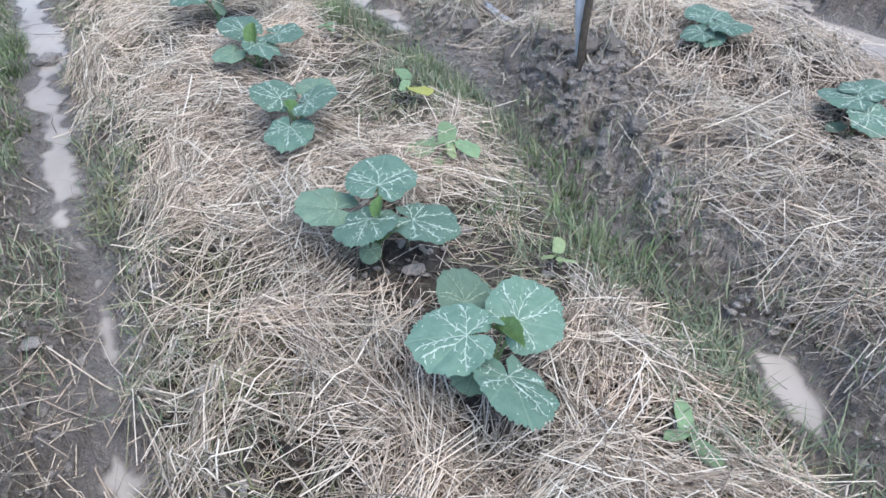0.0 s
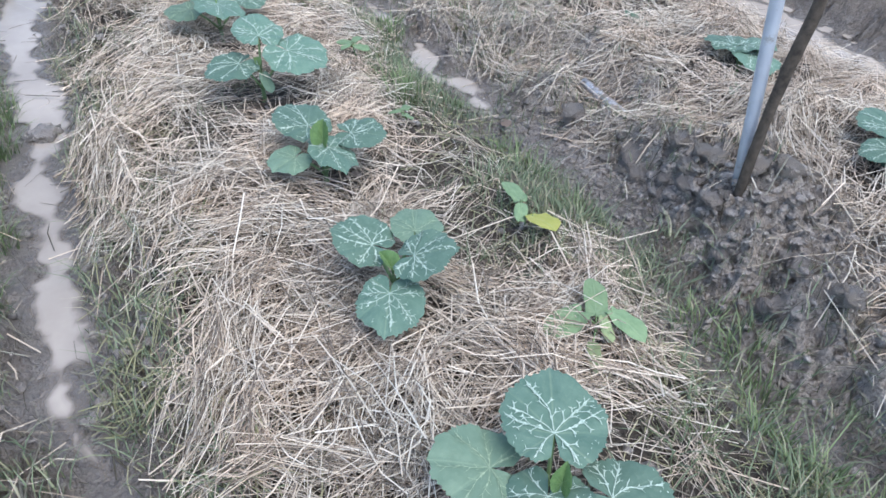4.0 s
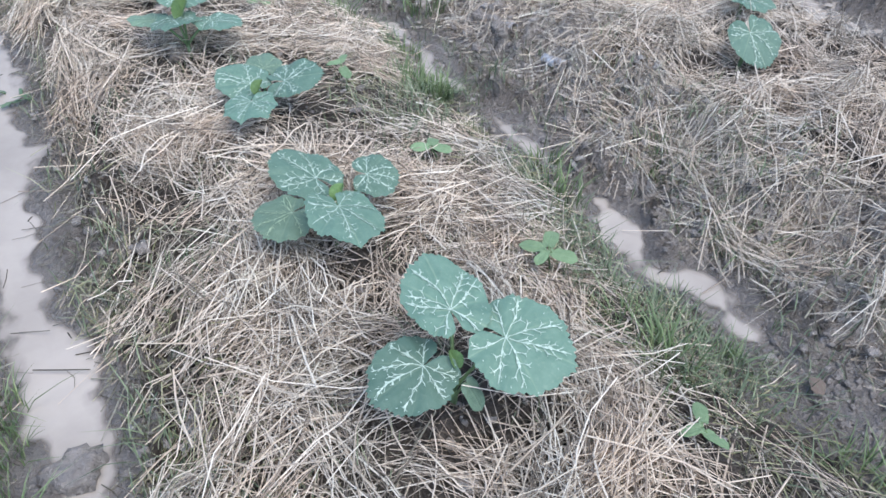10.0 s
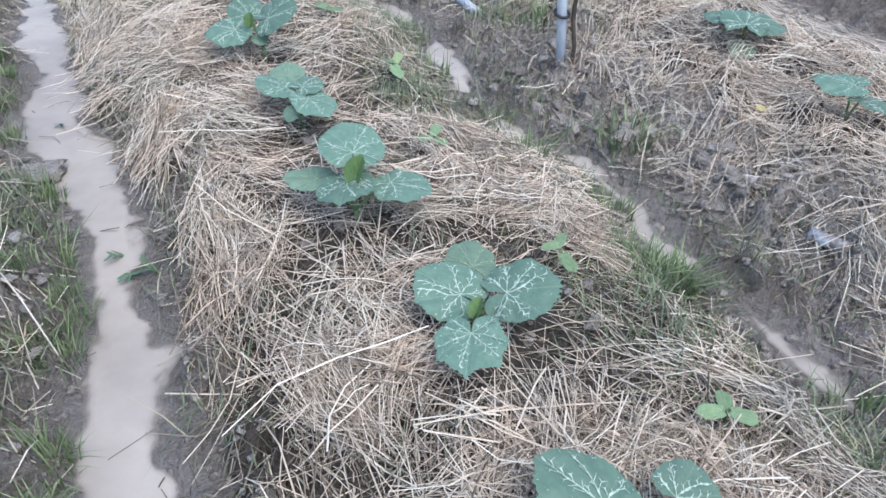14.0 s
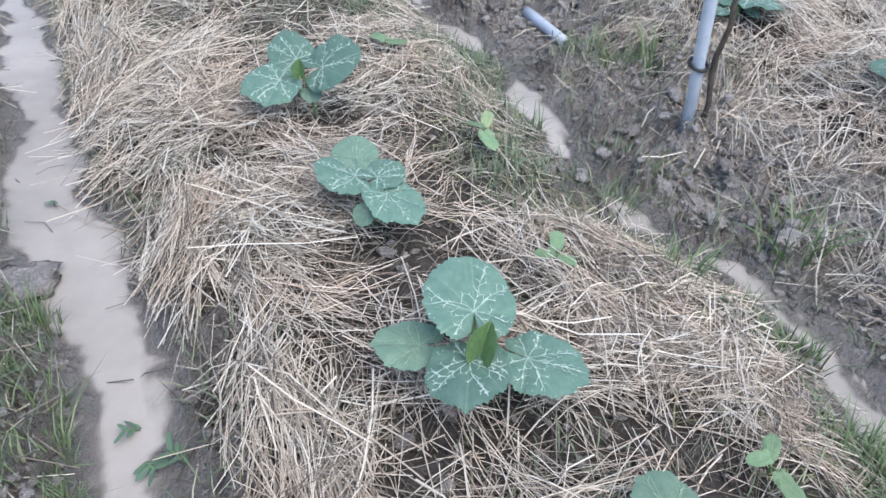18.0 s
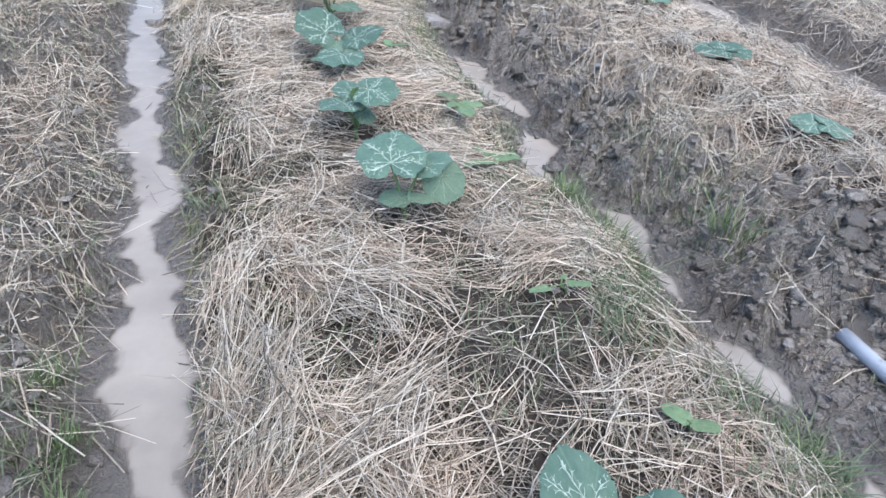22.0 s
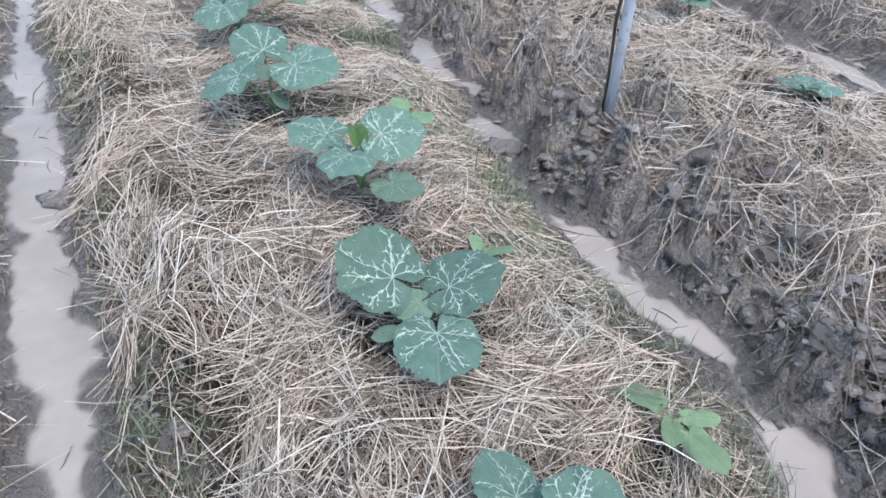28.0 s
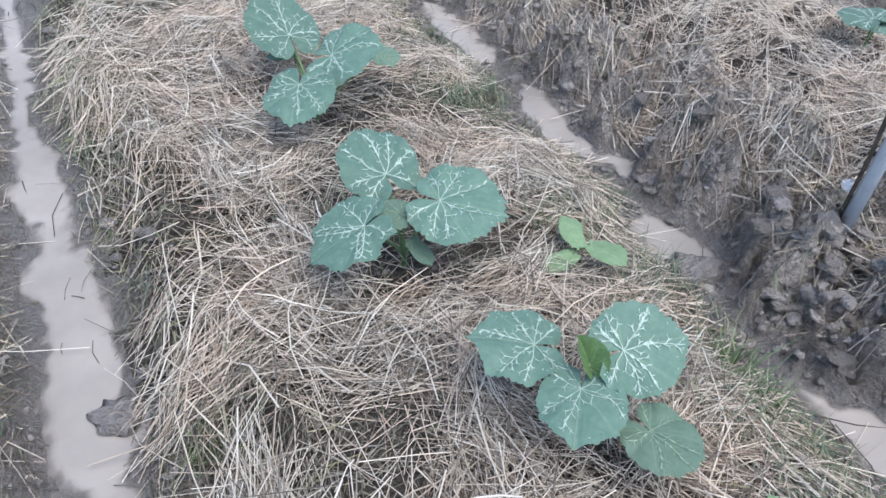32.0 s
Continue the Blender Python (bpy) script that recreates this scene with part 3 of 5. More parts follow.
LEAVES = {
    "v": [leaf_mesh("leaf", 11 + i, LEAF_V, vein_mat=VEIN, bold=(0.58, 0.7, 0.5, 0.64)[i % 4]) for i in range(16)],
    "p": [leaf_mesh("leaf", 41 + i, LEAF_P, vein_mat=VEIN_PALE, bold=0.45, plain=True) for i in range(4)],
    "s": [leaf_mesh("leaf", 61 + i, LEAF_P, oval=i % 2 == 0, vein_mat=None if i % 2 == 0 else VEIN_PALE, bold=0.42, plain=True) for i in range(4)],
    "y": [leaf_mesh("leaf", 71 + i, LEAF_Y, fold=0.9) for i in range(3)],
    "d": [leaf_mesh("leaf", 81 + i, WEED_D, oval=True) for i in range(4)],
    "g": [leaf_mesh("leaf", 91 + i, WEED_G, oval=True) for i in range(3)],
    "l": [leaf_mesh("leaf", 96 + i, WEED_L, oval=True) for i in range(2)],
}
LEAF_LABEL = {"v": "green leaf netted with silvery white veins", "p": "plain green older leaf", "s": "small low green leaf", "y": "folded bright green young leaf", "l": "yellow leaf", "g": "yellowing green leaf"}
PLANTS = []
WEEDS = []
counter = [0]


def place_leaf(kind, j, heading, pitch, length, parent, roll=0.0, wide=1.0):
    counter[0] += 1
    pool = LEAVES[kind]
    ob = new("leaf", pool[counter[0] % len(pool)])
    ob.parent = parent
    ob.matrix_local = Matrix.Translation(j) @ pose(0, 0, 0, roll, -pitch, heading) @ Matrix.Diagonal((length, length * wide, length, 1))
    if kind in LEAF_LABEL:
        ob["label"] = LEAF_LABEL[kind]
    if ob.data.name in NETS and parent:
        net = new("vein_net", NETS[ob.data.name])
        net.parent = ob
        tagged(net, kind="stuff")
        net["label"] = "silvery white branching veins" if kind == "v" else "pale branching veins"
    return ob


def pumpkin(x, y, leaves, label="", lean=0.0):
    """A pumpkin seedling: a stub of stem, and a stalk and blade for every leaf (place of the stalk's end, heading, pitch, length, kind)."""
    r = random.Random(int(x * 1000) + int(y * 7919))
    z = height(x, y)
    PLANTS.append((x, y))
    root = new("pumpkin_plant")
    root.location = (x, y, z)
    many = sum(1 for l in leaves if l[6] in "vp")
    tagged(root, label or f"young pumpkin plant with {many} silver-veined green leaves in straw mulch", "pumpkin plant", "row of pumpkin plants")
    top = Vector((0, 0, 0.045))
    part("stem", tube([(0, 0, -0.02), (0.002, 0.001, 0.02), top], [0.007, 0.006, 0.0055]), STALK, root)
    for lx, ly, lz, heading, pitch, length, kind, *set_ in leaves:
        roll, wide = set_ or (r.uniform(-9, 9), r.uniform(0.93, 1.06))
        length = min(length, (0.16 if x < 1 else 0.115) if kind in "vp" else 0.05 if kind == "y" else 0.075)
        j = Vector((lx - x, ly - y, lz - z))
        thick = 0.0034 if kind in "vp" else 0.0022
        start = top if kind != "s" else Vector((0, 0, 0.012))
        part("petiole", tube(curve_points(start, j, 0.008), [thick * 1.25] + [thick] * 4 + [thick * 0.8], 6), STALK, root)
        place_leaf(kind, j + Vector((0, 0, 0.002)), heading, pitch, length, root, roll, wide)
    return root


def weed(x, y, leaves):
    """A small broad-leaved weed: an upright stem and oval leaves (place of the leaf's foot, heading, length, kind)."""
    r = random.Random(int(x * 1000) + int(y * 7919))
    z = height(x, y)
    WEEDS.append((x, y))
    root = new("weed_seedling")
    root.location = (x, y, z)
    kinds = {l[4] for l in leaves}
    tone = "one yellow leaf" if "l" in kinds else "yellowing oval leaves" if "g" in kinds else "pale green oval leaves"
    tagged(root, f"small broad-leaved weed with {tone} in the straw", "weed", "weeds along the bed")
    top = Vector((sum(l[0] for l in leaves) / len(leaves) - x, sum(l[1] for l in leaves) / len(leaves) - y, -0.025 - z))
    part("stem", tube([(0, 0, -0.02), tuple(top * 0.5 + Vector((0.003, 0, 0))), top], [0.0028, 0.0024, 0.002], 6), STALK, root)
    for i, (lx, ly, heading, length, kind) in enumerate(leaves):
        j = Vector((lx - x, ly - y, -0.02 - z + r.uniform(-0.006, 0.006)))
        part("petiole", tube(curve_points(top * 0.9, j, 0.003, 4), [0.0018] * 4, 5), STALK, root)
        place_leaf(kind, j, heading, r.uniform(-10, 16), min(length, 0.1) * 0.93, root, r.uniform(-14, 14), r.uniform(0.8, 1.0) * (0.7 if kind in "gl" or "l" in kinds else 1.0) * (2.1 if kind == "l" else 1.0))
    return root


# ---------------------------------------------------------------- the row of pumpkin plants
pumpkin(0.456, 0.704, [(0.409, 0.707, 0.119, 153, -4, 0.105, 'v', -5, 1.04), (0.508, 0.708, 0.104, 11, 1, 0.106, 'v', 25, 1.01), (0.44, 0.624, 0.085, -102, 11, 0.117, 'v', -23, 0.92), (0.453, 0.796, 0.099, 68, 9, 0.093, 'p', 10, 0.81), (0.42, 0.687, 0.05, -178, -10, 0.056, 's'), (0.472, 0.699, 0.1, -72, 11, 0.051, 'y')])
pumpkin(0.434, 1.146, [(0.461, 1.187, 0.105, 59, 4, 0.12, 'v', 0, 0.99), (0.409, 1.119, 0.079, -135, 7, 0.102, 'v', 11, 0.98), (0.49, 1.08, 0.074, -41, -4, 0.104, 'v', -3, 0.98), (0.365, 1.198, 0.069, 149, 11, 0.095, 'p', -3, 1.01), (0.393, 1.085, 0.03, -120, -35, 0.034, 's'), (0.433, 1.123, 0.09, 43, 64, 0.033, 'y')])
pumpkin(0.432, 1.669, [(0.409, 1.72, 0.074, 139, 19, 0.087, 'v', -6, 1.07), (0.505, 1.729, 0.069, 61, 1, 0.085, 'p', 6, 0.95), (0.461, 1.64, 0.089, -30, 23, 0.087, 'v', 4, 1.1), (0.394, 1.605, 0.049, -120, -1, 0.104, 'v', 1, 0.91), (0.422, 1.658, 0.06, 109, 30, 0.039, 'y')])
pumpkin(0.458, 2.12, [(0.444, 2.183, 0.08, 105, 10, 0.112, 'v', 2, 0.89), (0.528, 2.122, 0.074, -35, 5, 0.087, 'v', 7, 1.07), (0.459, 2.089, 0.069, -87, -3, 0.1, 'v', -11, 0.83), (0.386, 2.114, 0.048, -153, 0, 0.076, 'p', -4, 0.98), (0.454, 2.109, 0.08, 65, 55, 0.049, 'y')])
pumpkin(0.444, 2.58, [(0.463, 2.632, 0.12, 80, 10, 0.124, 'v', 5, 0.86), (0.518, 2.554, 0.1, -48, -7, 0.121, 'v', 6, 1.07), (0.39, 2.591, 0.069, -173, -4, 0.101, 'v', -5, 1.0), (0.44, 2.541, 0.05, -69, -48, 0.054, 's'), (0.436, 2.57, 0.07, 84, 25, 0.024, 'y')])
pumpkin(0.447, 3.062, [(0.445, 3.133, 0.06, 117, 15, 0.115, 'v', 2, 0.84), (0.547, 3.104, 0.053, -18, -6, 0.072, 'v', 15, 1.17), (0.436, 3.0, 0.081, -95, 4, 0.126, 'v', -13, 0.89), (0.361, 3.058, 0.054, -173, 1, 0.088, 'p', -2, 1.03), (0.46, 3.056, 0.06, 40, 33, 0.03, 'y')])
pumpkin(0.496, 3.58, [(0.47, 3.605, 0.039, 125, 14, 0.099, 'v', -5, 1.02), (0.526, 3.666, 0.038, 77, 6, 0.08, 'p', 0, 0.91), (0.547, 3.569, 0.044, -28, 17, 0.104, 'v', 10, 1.05), (0.437, 3.504, 0.049, -124, 3, 0.097, 'v', 6, 0.96), (0.471, 3.544, 0.05, 40, 41, 0.03, 'y')])
pumpkin(0.416, 4.001, [(0.434, 4.046, 0.1, 64, 7, 0.118, 'v', 8, 0.93), (0.397, 3.984, 0.074, -122, 7, 0.096, 'v', 9, 0.99), (0.484, 3.961, 0.059, -49, 4, 0.1, 'v', -6, 0.93), (0.351, 4.06, 0.048, 155, 5, 0.081, 'p', 4, 0.95), (0.416, 3.987, 0.08, 39, 52, 0.062, 'y')])
pumpkin(0.441, 4.473, [(0.437, 4.556, 0.048, 67, 6, 0.079, 'p', 4, 0.89), (0.416, 4.506, 0.044, 138, 14, 0.088, 'v', 3, 0.95), (0.455, 4.487, 0.043, 18, 6, 0.066, 'v', 5, 0.93), (0.455, 4.441, 0.034, -74, -5, 0.097, 'v', -5, 0.9), (0.41, 4.436, 0.01, -152, -35, 0.035, 's')])
pumpkin(0.459, 4.906, [(0.444, 4.966, 0.064, 93, 18, 0.108, 'v', -7, 0.77), (0.385, 4.912, 0.049, -176, -3, 0.097, 'v', -9, 1.1), (0.481, 4.88, 0.079, -25, 29, 0.102, 'v', 16, 1.23), (0.442, 4.874, 0.03, -71, -15, 0.037, 's'), (0.429, 4.89, 0.07, 66, 66, 0.033, 'y')])
pumpkin(0.437, 5.912, [(0.401, 5.915, 0.111, 75, 12, 0.135, 'v', 0, 0.94), (0.48, 5.93, 0.088, -21, 20, 0.079, 'v', 6, 1.06), (0.418, 5.89, 0.03, -177, 0, 0.055, 's'), (0.442, 5.889, 0.03, -26, 0, 0.063, 's'), (0.526, 5.904, 0.07, -93, -49, 0.092, 's')])
pumpkin(0.42, 6.39, [(0.419, 6.438, 0.059, 99, 10, 0.085, 'v', 1, 0.87), (0.456, 6.369, 0.099, -28, 5, 0.091, 'v', 16, 1.12), (0.384, 6.38, 0.059, -146, 8, 0.092, 'v', 6, 1.0), (0.433, 6.367, 0.03, -60, -23, 0.05, 's'), (0.424, 6.391, 0.07, 10, 83, 0.03, 'y')])
pumpkin(0.478, 6.862, [(0.43, 6.92, 0.08, 143, 28, 0.123, 'v', -14, 1.15), (0.521, 6.864, 0.07, -11, 22, 0.114, 'v', 8, 0.98), (0.457, 6.782, 0.05, -113, 3, 0.118, 'v', 0, 0.99), (0.416, 6.84, 0.02, 160, -10, 0.059, 's'), (0.462, 6.866, 0.05, -175, -10, 0.055, 's')])
pumpkin(0.525, 7.34, [(0.471, 7.417, 0.114, 147, 8, 0.105, 'v', -2, 1.0), (0.569, 7.33, 0.139, -15, 5, 0.108, 'v', 29, 1.03), (0.488, 7.318, 0.109, -132, 2, 0.102, 'v', 2, 0.95), (0.556, 7.231, 0.069, -81, 4, 0.088, 'p', 1, 0.98), (0.518, 7.341, 0.12, 84, 34, 0.071, 'y')])
pumpkin(0.446, 7.833, [(0.45, 7.915, 0.121, 93, 19, 0.135, 'v', -8, 0.85), (0.505, 7.791, 0.121, -45, 2, 0.132, 'v', 14, 1.07), (0.353, 7.8, 0.11, 176, -21, 0.122, 'v', 1, 1.05), (0.442, 7.786, 0.05, -76, -18, 0.064, 's'), (0.436, 7.805, 0.1, 106, 10, 0.056, 's')])
pumpkin(0.492, 8.452, [(0.48, 8.571, 0.125, 93, 28, 0.17, 'v', 3, 0.86), (0.547, 8.446, 0.112, -36, 22, 0.14, 'v', 15, 1.14), (0.433, 8.376, 0.092, -120, -8, 0.141, 'v', 6, 0.94), (0.688, 8.499, 0.06, -20, -8, 0.075, 's'), (0.479, 8.549, 0.08, 149, 0, 0.074, 's')])

# the neighbouring bed
pumpkin(1.765, 0.995, [(1.76, 1.006, 0.06, 97, -4, 0.162, 'v'), (1.807, 1.026, 0.06, 10, -0, 0.214, 'v'), (1.729, 0.952, 0.05, -85, -12, 0.095, 'v'), (1.718, 1, 0, 176, 0, 0.056, 's')])
pumpkin(1.784, 1.571, [(1.824, 1.612, 0.05, 73, 4, 0.138, 'v'), (1.803, 1.557, 0.05, -20, 0, 0.124, 'v'), (1.741, 1.56, 0.04, 150, -8, 0.072, 'v'), (1.768, 1.556, 0.03, -137, -8, 0.076, 'v')])
pumpkin(1.845, 2.149, [(1.824, 2.169, 0.05, 89, 0, 0.147, 'v'), (1.857, 2.155, 0.05, 0, 0, 0.213, 'v'), (1.854, 2.122, 0.04, -106, -4, 0.131, 'v'), (1.716, 2.035, 0, -153, -13, 0.046, 's')])
pumpkin(1.977, 2.731, [(1.977, 2.731, 0.05, -57, -6, 0.099, 'v'), (1.978, 2.744, 0.05, 143, 0, 0.029, 's'), (1.763, 2.575, 0, -41, -16, 0.072, 's')])
pumpkin(1.803, 3.18, [(1.803, 3.18, 0.06, -94, -32, 0.114, 'v'), (1.832, 3.219, 0.03, -154, 0, 0.057, 's')])
pumpkin(2.006, 3.38, [(2.006, 3.375, 0.05, -50, -6, 0.101, 'v'), (2.007, 3.385, 0.05, 112, -0, 0.07, 'v')])
pumpkin(1.813, 3.848, [(1.819, 3.871, 0.05, 127, 0, 0.105, 'v'), (1.807, 3.826, 0.03, -40, -6, 0.092, 'v')])
pumpkin(1.858, 4.313, [(1.865, 4.344, 0.05, 132, 0, 0.122, 'v'), (1.828, 4.283, 0.06, 45, 6, 0.206, 'v'), (1.882, 4.311, 0.05, -43, -4, 0.143, 'v'), (1.814, 4.259, 0, -128, -19, 0.062, 's')])
pumpkin(1.744, 4.846, [(1.758, 4.873, 0.05, 84, 5, 0.105, 'v'), (1.761, 4.837, 0.05, -12, -4, 0.131, 'v'), (1.691, 4.852, 0.03, 135, 0, 0.063, 'v'), (1.767, 4.823, 0.03, -88, -14, 0.043, 'v')])
pumpkin(1.812, 5.558, [(1.798, 5.574, 0.05, 95, 4, 0.153, 'v'), (1.855, 5.597, 0.05, -54, -5, 0.118, 'v'), (1.781, 5.503, 0.04, -175, -5, 0.121, 'p')])
pumpkin(1.815, 6.04, [(1.796, 6.049, 0.03, 125, 7, 0.08, 'v'), (1.834, 6.03, 0.03, -28, -7, 0.087, 'v')])
pumpkin(1.88, 6.628, [(1.867, 6.624, 0.05, 128, 0, 0.119, 'v'), (1.894, 6.632, 0.05, 14, -0, 0.197, 'v')])
pumpkin(1.956, 7.31, [(1.954, 7.315, 0.05, 132, 0, 0.098, 'v'), (1.959, 7.305, 0.05, -21, -5, 0.112, 'v')])
pumpkin(2.155, 8.061, [(2.153, 8.073, 0.05, 80, 0, 0.135, 'v'), (2.156, 8.048, 0.04, -78, 0, 0.069, 'v')])

# weeds along the bed's edge
weed(0.704, 0.454, [(0.698, 0.467, 56, 0.064, 'd'), (0.692, 0.458, 172, 0.049, 'd'), (0.687, 0.435, -86, 0.063, 'd'), (0.696, 0.449, 20, 0.018, 'd')])
weed(0.742, 1.409, [(0.76, 1.45, 57, 0.111, 'd'), (0.734, 1.466, -169, 0.129, 'd'), (0.795, 1.443, -83, 0.097, 'd'), (0.706, 1.387, -120, 0.072, 'g'), (0.766, 1.433, -112, 0.066, 'g')])
weed(0.775, 0.934, [(0.763, 0.936, 50, 0.072, 'g'), (0.752, 0.932, 176, 0.039, 'g'), (0.755, 0.921, -56, 0.046, 'g')])
weed(0.819, 1.788, [(0.83, 1.833, 82, 0.121, 'd'), (0.785, 1.764, 54, 0.073, 'd'), (0.825, 1.771, -82, 0.084, 'l')])
weed(0.781, 2.339, [(0.765, 2.332, 49, 0.05, 'd'), (0.75, 2.321, 161, 0.041, 'd'), (0.758, 2.313, -82, 0.044, 'd')])
weed(0.817, 2.791, [(0.808, 2.798, 44, 0.052, 'd'), (0.794, 2.796, 131, 0.058, 'd'), (0.804, 2.78, -51, 0.057, 'd'), (0.789, 2.784, -155, 0.045, 'd')])
weed(0.801, 3.232, [(0.778, 3.225, 54, 0.051, 'd'), (0.765, 3.221, 155, 0.047, 'd'), (0.779, 3.213, -51, 0.047, 'd')])
weed(0.782, 3.704, [(0.757, 3.703, 41, 0.043, 'd'), (0.757, 3.703, 166, 0.041, 'd'), (0.753, 3.677, -93, 0.056, 'd')])
weed(0.737, 4.237, [(0.717, 4.221, 58, 0.056, 'd'), (0.706, 4.214, 159, 0.044, 'd'), (0.713, 4.205, -68, 0.043, 'd')])
weed(0.81, 4.652, [(0.797, 4.659, 50, 0.072, 'g'), (0.783, 4.648, 139, 0.048, 'd'), (0.782, 4.633, -96, 0.069, 'd')])
weed(0.774, 5.159, [(0.744, 5.141, 121, 0.055, 'd'), (0.752, 5.133, -22, 0.057, 'd')])
weed(0.792, 6.159, [(0.748, 6.142, 117, 0.071, 'd'), (0.764, 6.132, 1, 0.088, 'd'), (0.746, 6.111, -167, 0.098, 'd')])
weed(0.721, 5.555, [(0.717, 5.555, -33, 0.054, 'd'), (0.661, 5.547, -169, 0.054, 'd'), (0.705, 5.569, 46, 0.029, 'd')])
weed(0.787, 6.489, [(0.775, 6.537, 119, 0.094, 'd'), (0.8, 6.502, -30, 0.071, 'd'), (0.775, 6.5, -132, 0.067, 'd'), (0.78, 6.465, -92, 0.097, 'd')])
weed(0.711, 7.055, [(0.687, 7.045, 76, 0.062, 'd'), (0.696, 7.032, -29, 0.071, 'd')])
weed(0.796, 7.69, [(0.775, 7.709, 56, 0.1, 'd'), (0.758, 7.678, -170, 0.089, 'd'), (0.808, 7.684, -79, 0.12, 'd'), (0.776, 7.683, 84, 0.08, 'd')])

# ---------------------------------------------------------------- stakes and pipes


def pvc(points, r=0.015, wall=0.0025):
    bm = tube(points, [r] * len(points), 16, caps=False)
    inner = tube(points, [r - wall] * len(points), 16, caps=False)
    tmp = bpy.data.meshes.new("tmp")
    inner.to_mesh(tmp)
    inner.free()
    n0 = len(bm.verts)
    bm.from_mesh(tmp)
    bpy.data.meshes.remove(tmp)
    bm.verts.ensure_lookup_table()
    k = len(points)
    for ring in (0, k - 1):
        for s in range(16):
            a, b_ = ring * 16 + s, ring * 16 + (s + 1) % 16
            bm.faces.new([bm.verts[v] for v in ((a, b_, n0 + b_, n0 + a) if ring else (b_, a, n0 + a, n0 + b_))])
    bmesh.ops.recalc_face_normals(bm, faces=bm.faces[:])
    return bm


def stake(x, y, lean, length, label, stick=None, tie=None, foot=-0.12):
    z = height(x, y)
    root = new("garden_stake")
    root.location = (x, y, z)
    tagged(root, label, "stake", "stakes along the furrow")
    d = Vector((*lean, 1)).normalized()
    part("pipe", pvc([tuple(d * t) for t in (foot, 0.2, 0.5, 0.8, length)]), PIPE, root, "blue-grey plastic pipe")
    if stick:
        (ox, oy), (tx, ty), top, r0 = stick
        rr = random.Random(int(y * 100))
        n = 12
        pts = [(ox + (tx - ox) * t + 0.006 * math.sin(t * 11 + y) + rr.uniform(-0.003, 0.003), oy + (ty - oy) * t + rr.uniform(-0.004, 0.004), -0.1 + (top + 0.1) * t) for t in [i / (n - 1) for i in range(n)]]
        part("stick", tube(pts, [r0 * (1.15 - 0.4 * i / n) * rr.uniform(0.85, 1.15) for i in range(n)], 9), WOOD, root, "dark crooked wooden stick beside the pipe")
    if tie:
        c = d * tie
        pts = [tuple(c + Vector((0.023 * math.cos(a), 0.023 * math.sin(a), 0.006 * math.sin(a)))) for a in [2 * math.pi * i / 14 for i in range(15)]]
        part("tie", tube(pts, [0.0045] * 15, 6), RUBBER, root, "black binding round the pipe")
    return root


stake(1.345, 1.655, (-0.07, 0.09), 1.25, "weathered grey plastic pipe stake with a dark stick", ((-0.034, -0.02), (0.066, -0.015), 1.1, 0.0125), foot=-0.03)
stake(1.325, 4.535, (-0.07, 0.065), 1.3, "leaning pale blue-grey plastic pipe stake bound to a twig", ((0.028, -0.022), (0.022, -0.004), 0.36, 0.0075), 0.17)
stake(1.352, 7.485, (-0.06, -0.055), 1.3, "leaning pale blue plastic pipe stake in the muddy bank", ((-0.006, 0.024), (-0.075, -0.038), 1.15, 0.0045))


def post(x, y, lean, length, r0, label):
    """A rough dark wooden post pushed into the bed."""
    rr = random.Random(int(y * 100))
    root = new("wooden_post")
    root.location = (x, y, height(x, y))
    tagged(root, label, "stake", "stakes along the furrow")
    n = 14
    pts = [(lean[0] * t + rr.uniform(-0.003, 0.003), lean[1] * t + rr.uniform(-0.003, 0.003), t) for t in [-0.1 + (length + 0.1) * i / (n - 1) for i in range(n)]]
    part("shaft", tube(pts, [r0 * rr.uniform(0.9, 1.1) for _ in range(n)], 9), WOOD, root)
    return root


post(2.187, 2.613, (0.0, 0.03), 1.2, 0.012, "dark weathered wooden post standing in the strawy bed")


def lying_pipe(a, b_, label, r=0.0165, mat=DIRTY_PIPE):
    root = new("plastic_pipe")
    root.location = a
    tagged(root, label, "pipe", "pieces of pipe on the bank")
    a, b_ = Vector(a), Vector(b_)
    part("tube", pvc([tuple((b_ - a) * t) for t in (0, 0.33, 0.67, 1)], r), mat, root)
    return root


def resting(x0, y0, x1, y1, a, b_):
    return (x0, y0, height(x0, y0) + a), (x1, y1, height(x1, y1) + b_)


lying_pipe(*resting(1.434, 2.386, 1.434, 2.177, 0.018, 0.014), "dirty grey plastic pipe half sunk in the muddy bank")
lying_pipe(*resting(1.372, 3.845, 1.393, 3.745, 0.022, 0.016), "dirty pale plastic pipe end sticking out of the mud")
lying_pipe(*resting(1.366, 3.55, 1.39, 3.46, 0.008, 0.0), "dirty pale plastic pipe half buried under straw")
lying_pipe(*resting(1.345, 5.355, 1.336, 5.095, 0.016, 0.014), "short white plastic pipe lying on wet mud", 0.0175, PIPE)
lying_pipe(*resting(1.297, 4.365, 1.318, 4.3, -0.008, -0.018), "pale pipe stub poking out of the bank")
lying_pipe(*resting(1.436, 7.565, 1.437, 7.505, 0.002, 0.01), "pale pipe stub at the foot of a stake", 0.0165, PIPE)


